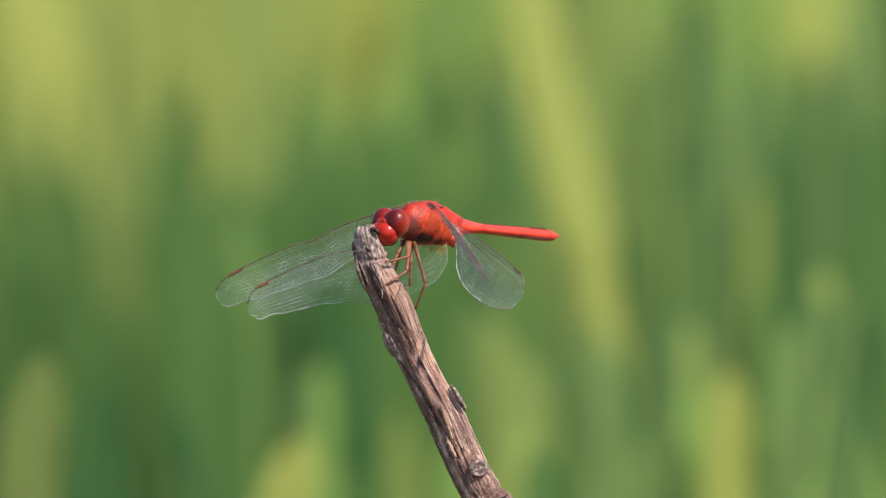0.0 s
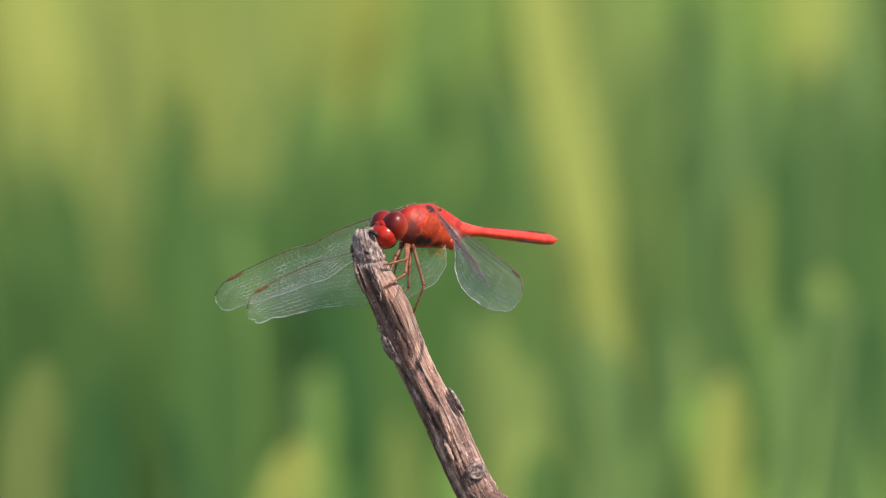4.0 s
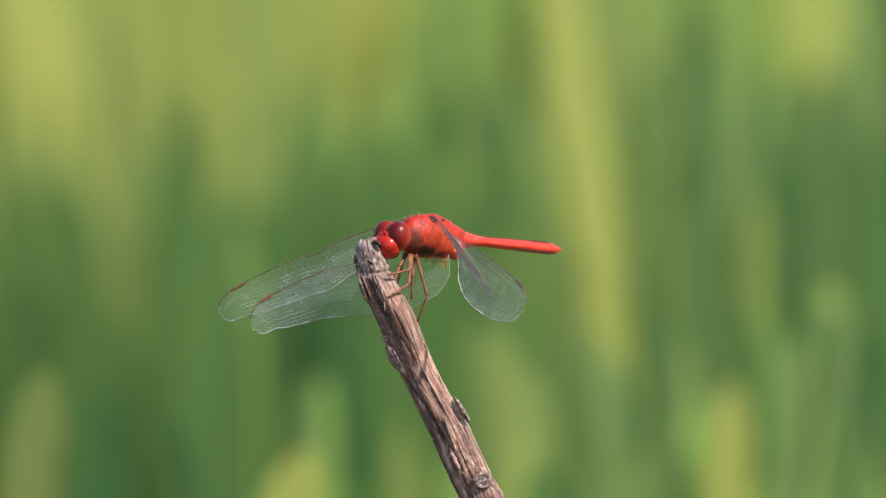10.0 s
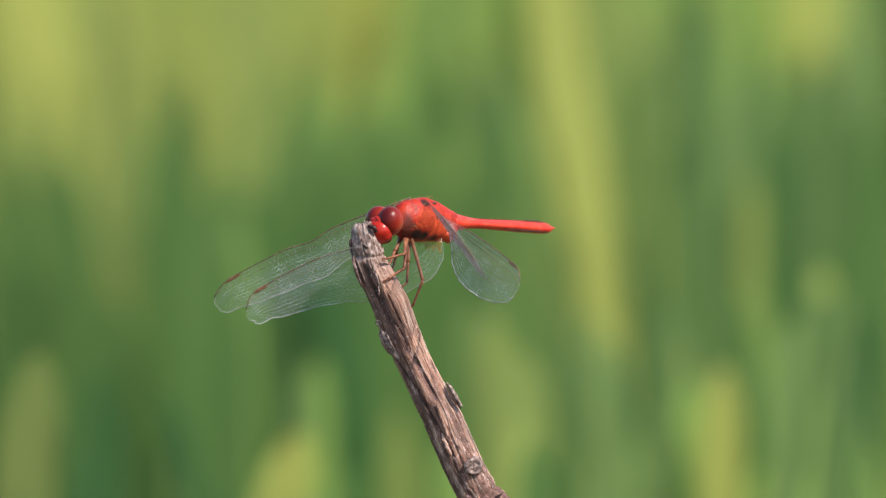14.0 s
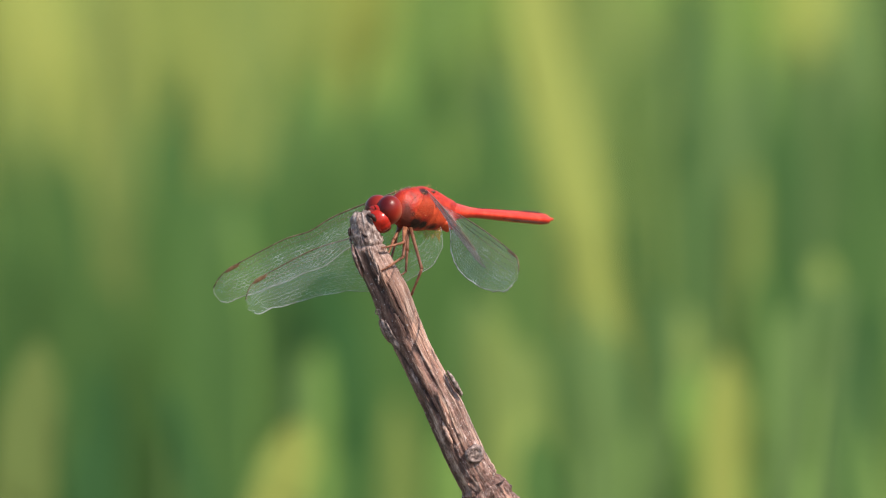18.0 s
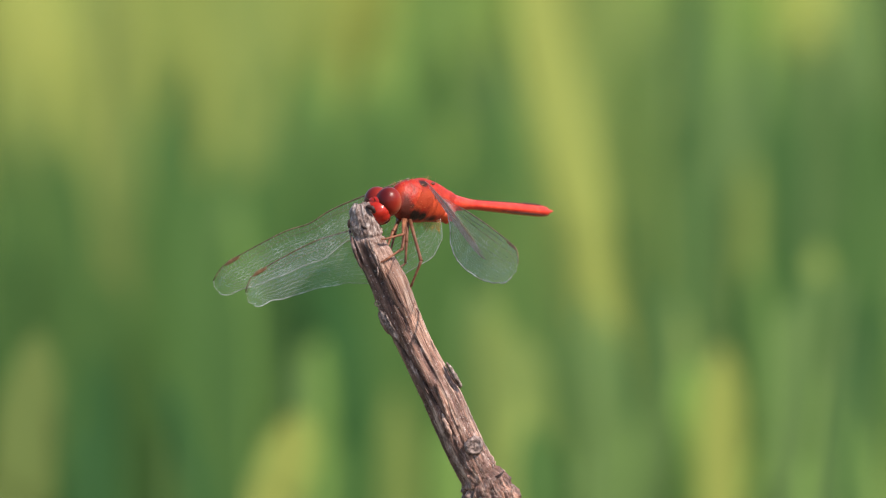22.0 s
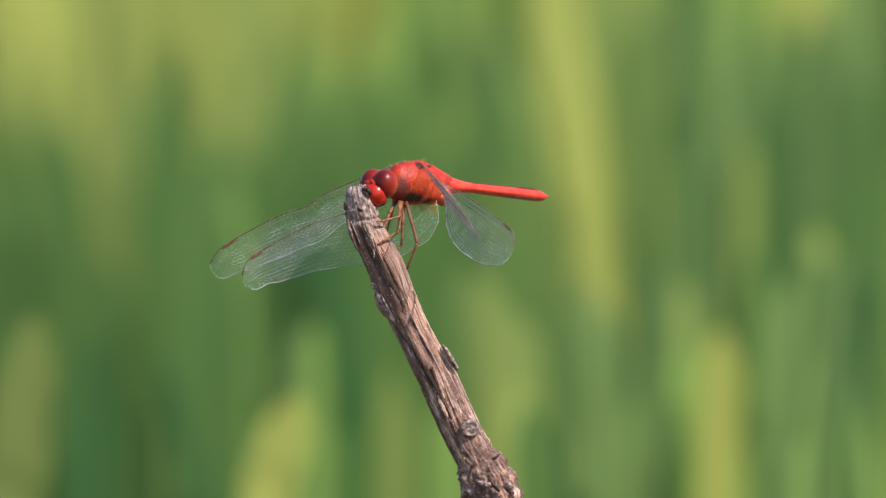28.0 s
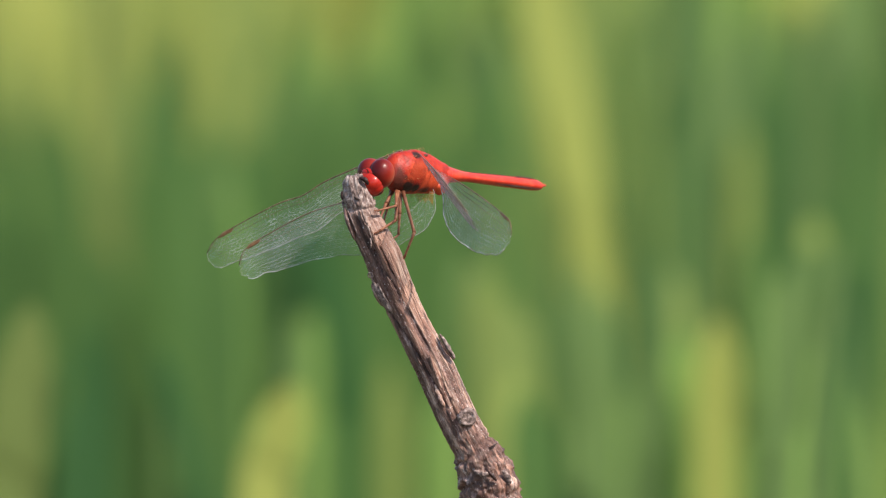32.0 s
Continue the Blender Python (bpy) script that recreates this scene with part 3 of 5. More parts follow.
    part("bark_curl", mesh_from("bark_curl", v, f, SCAR), thing, "small ring-shaped curl of pale bark")
    return thing


# ---- the dragonfly: its space has x forward, y to its left, z up, from the middle of the thorax ----
TURN = 225.0
BODY = Matrix.Rotation(radians(TURN), 3, "Z")


def ring_at(x, zc, hw, ht, hb, n=32, tilt=0.0):
    out = []
    for j in range(n):
        a = 2 * math.pi * j / n
        s = math.sin(a)
        z = (ht if s > 0 else hb) * s
        out.append(Vector((x + tilt * z, hw * math.cos(a), zc + z)) * MM)
    return out


def sections(rows, per=5, **kw):
    """Rings through rows of (x, z, half width, up, down), smoothly."""
    rings = []
    for i in range((len(rows) - 1) * per + 1):
        s = i / per
        k = min(int(s), len(rows) - 2)
        f = s - k
        r0, r1, r2, r3 = rows[max(k - 1, 0)], rows[k], rows[k + 1], rows[min(k + 2, len(rows) - 1)]
        v = [0.5 * (2 * b + (c - a) * f + (2 * a - 5 * b + 4 * c - d) * f * f + (3 * b - a - 3 * c + d) * f ** 3) for a, b, c, d in zip(r0, r1, r2, r3)]
        rings.append(ring_at(v[0], v[1], max(v[2], 0.05), max(v[3], 0.05), max(v[4], 0.05), **kw))
    return rings


def wing_frame(root, span, chord):
    """The pose of a wing in the body's space, from vectors given in the world's axes: right, away, up."""
    u = (BODY.transposed() @ Vector(span)).normalized()
    v = BODY.transposed() @ Vector(chord)
    v = (v - u * v.dot(u)).normalized()
    w = u.cross(v)
    m = Matrix((u, v, w)).transposed().to_4x4()
    m.translation = (BODY.transposed() @ Vector(root)) * MM
    return m


FORE = [(0.0, 0.22), (0.06, 0.42), (0.15, 0.62), (0.3, 0.82), (0.5, 0.94), (0.65, 0.96), (0.8, 0.88), (0.9, 0.78), (0.95, 0.68), (0.98, 0.56), (1.0, 0.38)]
HIND = [(0.0, 0.50), (0.02, 0.84), (0.05, 1.12), (0.12, 1.36), (0.25, 1.34), (0.4, 1.18), (0.55, 1.0), (0.7, 0.84), (0.85, 0.72), (0.94, 0.60), (0.985, 0.46), (1.0, 0.32)]

NEAR = [(0.0, 0.06), (0.1, 0.14), (0.2, 0.42), (0.3, 0.80), (0.4, 1.0), (0.55, 1.07), (0.7, 1.05), (0.85, 0.95), (0.94, 0.78), (0.985, 0.55), (1.0, 0.32)]


def wing(name, label, thing, m, length, width, shape, bow, fold, seed, twist=0.0):
    """A wing on its root: a clear skin, the net of veins, the leading vein and its spot."""
    rnd = random.Random(seed)

    def chord(s):
        for (a, ca), (b, cb) in zip(shape, shape[1:]):
            if s <= b:
                f = (s - a) / (b - a)
                f = f * f * (3 - 2 * f) * 0.5 + f * 0.5
                return (ca + (cb - ca) * f) * width
        return shape[-1][1] * width

    def lead(s):
        # the front edge: a nick at mid span, curling round at the tip
        dent = 0.7 * math.exp(-((s - 0.49) / 0.075) ** 2) if name == "right_forewing" else 1.3 * math.exp(-((s - 0.38) / 0.14) ** 2) if name == "right_hindwing" else 0.0
        return dent - (0.8 if shape is FORE else 0.45) * math.sin(math.pi * min(1, s * 1.05)) + (0.26 * width * ((s - 0.88) / 0.12) ** 2.5 if s > 0.88 else 0)

    def at(s, f, lift=0.0):
        c = chord(s)
        ruffle = 0.18 * math.sin(f * 9 + s * 3) * (1 - 0.5 * f)
        end = length * (1 - 0.02 * abs(f - 0.35) * (s > 0.85))
        if shape is HIND and s > 0.9:
            # the worn tip is ragged
            end *= 1 - 0.05 * (s - 0.9) / 0.1 * abs(noise.noise((f * 5.5, seed + 0.5, 0.3)) + 0.6 * noise.noise((f * 15, seed, 0.7)))
        a = radians(twist) * max(0.0, 1 - s / 0.5) ** 0.8
        y, z = c * f, fold * f * f * c / width + ruffle + lift
        lobe = 0.7 * f * max(0.0, 1 - s / 0.25) if shape is HIND else 0.0
        return Vector((end * s - lobe, lead(s) + y * math.cos(a) - z * math.sin(a), bow * s * s + y * math.sin(a) + z * math.cos(a))) * MM

    ns, nf = 44, 12
    verts, faces, idx = [], [], []
    ss = [i / ns for i in range(ns + 1)]
    for s in ss:
        for j in range(nf + 1):
            f = j / nf
            if j == nf:
                f -= max(0.0, 0.05 * noise.noise((s * 14, seed, 0)))
            verts.append(at(s, f))
    for i in range(ns):
        for j in range(nf):
            a = i * (nf + 1) + j
            faces.append((a, a + 1, a + nf + 2, a + nf + 1))
            idx.append(1 if (shape is HIND and ss[i] < 0.1 and j < nf * (0.95 - 5 * ss[i])) else 0)
    top = new(name, None)
    top.parent = thing
    top.matrix_basis = m
    tagged(top, label)
    skin = part("membrane", mesh_from("membrane", verts, faces, [EDGE_ON_SKIN if name == "left_forewing" else SILVERY if shape is NEAR else MEMBRANE if shape is FORE else MILKY, AMBER], idx), top, "clear glassy membrane")

    allv, allf = [], []

    def strand(points, r, sides=4):
        v, f = tube(points, r, sides)
        o = len(allv)
        allv.extend(v)
        allf.extend(tuple(q + o for q in face) for face in f)

    main = []
    hair = 0.014 * MM if shape is HIND else 0.019 * MM

    def thin(s):
        # the near hindwing's front vein is clear towards its root
        return (0.12 + 0.88 * min(1.0, s / 0.4) if name == "left_forewing" else 1.0) if shape is not NEAR else min(1.0, max(0.12, (s - 0.12) / 0.25))

    longs = [0.08, 0.17, 0.28, 0.38, 0.48, 0.58, 0.67, 0.76, 0.84, 0.92]
    for k, f0 in enumerate(longs):
        end = 0.985 if k < 5 else 0.96 - 0.04 * (k - 5)
        pts = []
        for i in range(30):
            s = end * i / 29
            f = f0 - 0.012 * (1 - s) * (k - 3) + 0.012 * s * s * k + 0.01 * math.sin(s * 7 + k)
            pts.append(at(s, min(f, 0.99)))
        if k < 2:
            main.append(tube(pts, [(0.06 if k else 0.05) * MM * thin(end * i / 29) * (1 - 0.5 * i / 29) for i in range(30)], 5))
        else:
            strand(pts, [(0.036 if k in (3, 6) else 0.024) * MM * min(1.0, 0.4 + i / 10) * (1 - 0.4 * i / 29) for i in range(30)], 3)
    strand([at(s, 1.0 - max(0.0, 0.05 * noise.noise((s * 14, seed, 0)))) for s in ss], [(0.095 if shape is NEAR else 0.075) * MM * min(1.0, 0.4 + s * 4) for s in ss])
    strand([at(1.0, f / 8) for f in range(9)], 0.03 * MM)
    cells = [0.0] + longs + [1.0]
    for a, b in zip(cells, cells[1:]):
        wide = a > 0.25
        gap = (0.5 if wide else 0.9) / length
        s, up, mid, last = 0.04 + rnd.random() * 0.02, True, (a + b) / 2, None
        while s < 0.96:
            if wide:
                # a zigzag between the long veins, tied to each in turn: six-sided cells
                q = (s + rnd.uniform(-0.2, 0.2) * gap, mid + (0.22 if up else -0.22) * (b - a) + rnd.uniform(-0.1, 0.1) * (b - a))
                strand([at(*q), at(min(0.985, q[0] + rnd.uniform(-0.3, 0.3) * gap), b if up else a)], hair, 3)
                if last:
                    strand([at(*last), at(*q)], hair, 3)
                last, up = q, not up
            else:
                strand([at(s, a), at(min(0.985, s + rnd.uniform(-0.1, 0.35) * gap), b)], hair, 3)
            s += gap * rnd.uniform(0.8, 1.25)
    part("vein_net", mesh_from("vein_net", allv, allf, EDGE_ON_VEIN if name == "left_forewing" else VEIN), top, "fine net of brown veins")
    v, f = tube([at(s, 0.0) for s in ss], [0.16 * MM * thin(s) * (1 - 0.4 * s) for s in ss], 6)
    for mv, mf in main:
        f += [tuple(q + len(v) for q in face) for face in mf]
        v += mv
    part("leading_vein", mesh_from("leading_vein", v, f, COSTA), top, "brown leading veins")
    first, wide = (0.80, 0.2) if shape is NEAR else (0.84, 0.34)
    pts = [at(first + (0.925 - first) * i / 9, 0.03) for i in range(10)]
    rings = []
    for i, p in enumerate(pts):
        k = (0.2, 0.6, 0.9, 1.0, 1.0, 1.0, 1.0, 0.9, 0.6, 0.2)[i]
        rings.append([p + Vector((0, wide * k * math.cos(q), 0.1 * math.sin(q))) * MM for q in [2 * math.pi * j / 8 for j in range(8)]])
    v, f = loft(rings)
    part("wing_spot", mesh_from("wing_spot", v, f, STIGMA), top, "orange-brown spot near the wing tip")
    return top


def leg(thing, pts, r, label):
    """A jointed leg; points in the world's axes from the thorax, in millimetres."""
    inv = BODY.transposed()
    pts = [inv @ Vector(p) for p in pts]
    top = new("leg", None)
    top.parent = thing
    tagged(top, label)
    names = ("femur", "tibia", "foot")
    for i in range(len(pts) - 1):
        line = [(pts[i] + (pts[i + 1] - pts[i]) * k / 6) * MM for k in range(7)]
        k0 = r * (0.85, 0.62, 0.4)[i]
        v, f = tube(line, [k0 * MM * q for q in (1.15, 1.05, 0.95, 0.9, 0.85, 0.85, 1.0)], 8)
        if i > 0:
            for q in range(1, 6):
                base = line[q]
                side = Vector((0.5, 0.6 if q % 2 else -0.6, -0.7)).normalized()
                sv, sf = tube([base, base + side * 0.7 * MM], [0.06 * MM, 0.015 * MM], 3)
                o = len(v)
                v += sv
                f += [tuple(z + o for z in face) for face in sf]
        part(names[i], mesh_from(names[i], v, f, LEG), top)
    moving.setdefault("legs", []).append(top)
    return top


def dragonfly():
    thing = new("dragonfly")
    thing.matrix_basis = FLY_REST
    tagged(thing, "scarlet dragonfly perched with clear wings drooped forward", "dragonfly")
    # thorax
    rows = [(6.6, 0.0, 1.0, 1.1, 1.2), (6.0, 0.2, 1.7, 2.2, 2.0), (4.9, 0.4, 2.3, 3.3, 3.0), (3.2, 0.35, 2.8, 3.75, 3.6), (0.9, 0.3, 3.0, 3.9, 3.9),
            (-1.6, 0.3, 2.95, 3.7, 4.0), (-4.0, 0.0, 2.7, 3.1, 4.0), (-6.2, -0.4, 2.3, 2.3, 3.6), (-7.6, -0.5, 1.9, 1.8, 2.9), (-8.4, -0.6, 1.4, 1.4, 1.9)]
    v, f = loft(sections(rows, 6, n=40))
    for i, p in enumerate(v):
        q = p / MM
        k = 1 + 0.035 * noise.noise(q * 0.55) + 0.02 * noise.noise(q * 1.4)
        seam = math.sin((q.x + q.z * 0.55) * 1.25)
        k -= 0.035 * max(0.0, 1 - abs(seam) * 5)
        v[i] = Vector((p.x, p.y * k, p.z * k))
    part("thorax", mesh_from("thorax", v, f, THORAX), thing, "hairy red-brown thorax with dark marks")
    rings = [[Vector((x + rx * math.cos(q), 0.9 + ry * math.sin(q), z)) * MM for q in [2 * math.pi * n / 16 for n in range(16)]]
             for x, z, rx, ry in ((-4.9, -2.2, 1.5, 1.5), (-5.1, -3.0, 1.3, 1.3), (-5.4, -3.7, 0.8, 0.9), (-5.6, -4.2, 0.4, 0.5), (-5.7, -4.4, 0.1, 0.1))]
    v, f = loft(rings)
    part("hind_lobe", mesh_from("hind_lobe", v, [tuple(reversed(q)) for q in f], ORANGE), thing, "pointed orange lobe under the thorax")
    # fine pale hair on the thorax
    rnd = random.Random(5)
    hv, hf = [], []
    for _ in range(300):
        x, a = rnd.uniform(-3.5, 5.5), rnd.uniform(-0.3, math.pi + 0.3)
        rr = 0.93 - 0.05 * max(0, x - 3) ** 1.3 * 0.5
        base = Vector((x, 3.0 * rr * math.cos(a), 0.35 + 3.9 * rr * math.sin(a)))
        out = (Vector((0.25, math.cos(a), math.sin(a))) + Vector((rnd.uniform(-0.4, 0.4), rnd.uniform(-0.4, 0.4), 0))).normalized()
        tv, tf = tube([base * MM, (base + out * rnd.uniform(0.4, 0.75)) * MM], [0.022 * MM, 0.006 * MM], 3)
        o = len(hv)
        hv += tv
        hf += [tuple(q + o for q in face) for face in tf]
    part("thorax_hair", mesh_from("thorax_hair", hv, hf, HAIR), thing, "short pale orange hair")
    # wing hinges
    for side in (1, -1):
        for x in (0.9, -1.7):
            v, f = ellipsoid((x, side * 1.8, 3.15), (0.6, 0.35, 0.25), 12, 8)
            part("wing_hinge", mesh_from("wing_hinge", mm(v), f, HINGE), thing, "dark wing hinge")

    # abdomen, hinged at its root
    tail = new("abdomen", None)
    tail.parent = thing
    tail.matrix_basis = TAIL_REST
    tagged(tail, "bright scarlet tapering abdomen with a dark ridge")
    length = 26.0
    cuts = [0.0, 0.06, 0.15, 0.29, 0.43, 0.56, 0.68, 0.79, 0.88, 0.94, 0.985]

    def girth(s):
        # half width, up, down
        hw = 2.3 - 1.0 * min(1, s / 0.25) + 0.55 * math.sin(math.pi * min(1, max(0, (s - 0.2) / 0.8)))
        hz = 0.77 + 1.07 * max(0.0, 1 - s / 0.3) ** 1.5 + 0.2 * min(1, max(0, (s - 0.22) / 0.45))
        e = 1.0 if s < 0.92 else 1 - 0.3 * ((s - 0.92) / 0.08) ** 1.5
        return hw * e, hz * e

    for k in range(10):
        rings = []
        for i in range(9):
            q = i / 8
            s = cuts[k] + (cuts[k + 1] - cuts[k]) * q
            hw, hz = girth(s)
            pinch = 1.0 - 0.004 * (1 - min(1, min(q, 1 - q) * 7)) if k > 1 else 1.0
            ring = []
            for j in range(28):
                a = 2 * math.pi * j / 28
                up = max(0.0, math.sin(a))
                keel = 0.16 * max(0.0, 1 - abs(math.cos(a)) * 4) if math.sin(a) > 0 else 0.0
                ring.append(Vector((-length * s, hw * pinch * math.cos(a), hz * pinch * math.sin(a) + keel)) * MM)
            rings.append(ring)
        v, f = loft(rings, k in (0, 9))
        part("abdomen_segment", mesh_from("abdomen_segment", v, f, RED), tail)
    # dark seam along the back and the claspers at the end
    v, f = tube([Vector((-length * (0.3 + 0.66 * i / 20), 0.0, girth(0.3 + 0.66 * i / 20)[1] + 0.1)) * MM for i in range(21)], [(0.13 + (0.16 if 13 < i < 19 else 0.0)) * MM for i in range(21)], 6)
    part("back_ridge", mesh_from("back_ridge", v, f, DARK), tail, "dark line along the back")
    # dark tubes that stand in for the shade under the abdomen's sides
    for side in (1, -1):
        pts = [0.5 + 0.46 * i / 16 for i in range(17)]
        v, f = tube([Vector((-length * s, side * girth(s)[0] * 0.8, -girth(s)[1] * 0.62)) * MM for s in pts], [0.05 * MM + 0.16 * MM * math.sin(math.pi * i / 16) for i in range(17)], 6)
        part("side_ridge", mesh_from("side_ridge", v, f, DARK), tail, "dark strip for the shade along the lower side")
    for side in (1, -1):
        v, f = tube([Vector((-length * 0.96, side * 0.45, 0.1)) * MM, Vector((-length * 0.99, side * 0.6, 0.12)) * MM, Vector((-length * 1.03, side * 0.5, 0.2)) * MM], [0.4 * MM, 0.36 * MM, 0.16 * MM], 8)
        part("clasper", mesh_from("clasper", v, f, RED), tail)
    v, f = ellipsoid((-1.2, 0, -2.4), (1.3, 1.0, 0.9), 16, 10)
    part("abdomen_lobe", mesh_from("abdomen_lobe", mm(v), f, RED), tail)

    # head
    head = new("head", None)
    head.parent = thing
    head.matrix_basis = HEAD_REST
    tagged(head, "large head with red compound eyes and glossy red face")
    for side in (1, -1):
        v, f = ellipsoid((0, 0, 0), (2.5, 2.3, 2.7), 32, 22)
        part("eye", mesh_from("eye", mm(v), f, EYE_M), head, "dark red compound eye", pose(0.1 * MM, side * 1.25 * MM, 0.55 * MM, side * -16, 14, side * 12))
    v, f = ellipsoid((-0.9, 0, -0.2), (1.3, 2.3, 2.2), 24, 14)
    part("back_of_head", mesh_from("back_of_head", mm(v), f, THORAX), head)
    v, f = ellipsoid((2.1, 0, 0.95), (1.0, 1.55, 0.9), 28, 18)
    part("forehead", mesh_from("forehead", mm(v), f, FACE), head, "glossy red forehead")
    v, f = ellipsoid((2.1, 0, -0.75), (2.2, 2.6, 2.1), 36, 24)
    part("face_plate", mesh_from("face_plate", mm(v), f, FACE), head, "glossy swollen red face plate")
    v, f = ellipsoid((1.8, 0, -1.45), (2.1, 2.45, 1.75), 36, 24)
    part("upper_lip", mesh_from("upper_lip", mm(v), f, FACE), head, "glossy red upper lip")
    v, f = ellipsoid((1.2, 0, -2.5), (1.7, 1.7, 0.9), 28, 18)
    part("lower_lip", mesh_from("lower_lip", mm(v), f, THORAX), head, "brownish red lower lip")
    for side in (1, -1):
        v, f = tube([Vector((2.8, side * 0.7, 1.2)) * MM, Vector((3.4, side * 1.0, 1.9)) * MM, Vector((4.6, side * 1.4, 2.4)) * MM], [0.14 * MM, 0.07 * MM, 0.03 * MM], 5)
        part("feeler", mesh_from("feeler", v, f, DARK), head, "short dark feeler")

    # wings
    for name, row in WINGS.items():
        moving[name] = wing(name, row[0], thing, *row[1:])
    moving["head"], moving["abdomen"], moving["body"] = head, tail, thing

    # legs hold on to the stick
    low = "thin orange-brown leg gripping the stick"
    leg(thing, [(-3.4, -4.0, -2.6), (-3.4, -8.0, -5.0), (-6.6, -11.0, -5.6), (-7.3, -11.4, -5.5)], 0.36, low)
    leg(thing, [(-3.0, -4.0, -2.8), (-3.5, -10.0, -7.4), (-6.4, -11.4, -9.2), (-7.3, -11.6, -9.6)], 0.4, low)
    leg(thing, [(-4.0, -2.5, -2.8), (-5.2, -5.0, -4.8), (-6.3, -6.4, -7.6), (-6.5, -7.4, -8.6)], 0.42, low)
    leg(thing, [(-2.6, -3.2, -2.8), (-2.8, -6.5, -6.6), (-3.0, -7.6, -10.2), (-3.9, -8.4, -10.8)], 0.42, low)
    leg(thing, [(-2.2, -4.2, -2.8), (-0.2, -9.4, -9.6), (-2.0, -9.0, -14.2), (-2.9, -9.2, -14.8)], 0.4, low)
    leg(thing, [(-4.3, -2.0, -2.6), (-4.9, -3.5, -5.6), (-5.7, -5.2, -8.4), (-5.9, -6.2, -9.4)], 0.36, low)
    return thing


FLY_AT = Vector((0.0100, 0.0085, 0.80000))
FLY_REST = Matrix.Translation(FLY_AT) @ pose(0, 0, 0, 0, 0, TURN)
TAIL_REST = pose(-6.6 * MM, 0, -0.7 * MM, 0, -7.6, 0)
HEAD_REST = pose(8.8 * MM, 0, 0.3 * MM, 0, 6, 2)
# how each wing is set: root, span and chord (right, away, up)
WING_SET = {
    "right_forewing": ((-1.6, 0.8, 4.2), (-36.0, 6.0, -14.4), (0.12, -0.25, -1.0)),
    "right_hindwing": ((0.8, 2.2, 2.4), (-33.0, 3.0, -14.9), (0.25, -0.2, -1.0)),
    "left_forewing": ((1.2, -1.2, 3.8), (6.6, -35.0, -5.4), (-0.03, 0.9962, -0.0872)),
    "left_hindwing": ((3.8, -0.6, 1.0), (13.4, -31.5, -7.3), (-0.40, 0.06, -0.92)),
}
WINGS = {
    "right_forewing": ("clear right forewing with brown leading edge", wing_frame(*WING_SET["right_forewing"]), 40.6, 7.2, FORE, -1.5, -0.6, 1),
    "right_hindwing": ("broad clear right hindwing with amber base", wing_frame(*WING_SET["right_hindwing"]), 37.5, 8.9, HIND, 1.0, -0.8, 2),
    "left_forewing": ("clear left forewing seen nearly edge-on", wing_frame(*WING_SET["left_forewing"]), 39.5, 8.8, FORE, 0.0, -0.45, 3),
    "left_hindwing": ("broad clear left hindwing facing the light", wing_frame(*WING_SET["left_hindwing"]), 37.0, 8.2, NEAR, 0.0, -0.4, 4),
}
moving = {}

# ---- the rice behind ----
def blade_mesh(name, length, width, bend, fold, mat, twist=0.0, segs=9):
    """A long pointed leaf that rises from its base and arches over towards x."""
    verts, faces = [], []
    p, ang = Vector((0, 0, 0)), 0.0
    for i in range(segs + 1):
        s = i / segs
        w = width * min(1.0, 0.45 + s * 2.2) * (1 - max(0, (s - 0.55) / 0.45) ** 1.7) * 0.5 + 0.0004
        a = twist * s
        side = Vector((math.sin(a) * math.cos(ang), math.cos(a), -math.sin(a) * math.sin(ang)))
        up = Vector((math.cos(ang), 0, -math.sin(ang)))
        verts += [p - side * w + up * w * fold, p, p + side * w + up * w * fold]
        ang = bend * (s ** 1.6)
        p = p + Vector((math.sin(ang), 0, math.cos(ang))) * (length / segs)
    for i in range(segs):
        a = i * 3
        faces += [(a, a + 1, a + 4, a + 3), (a + 1, a + 2, a + 5, a + 4)]
    return mesh_from(name, verts, faces, mat)


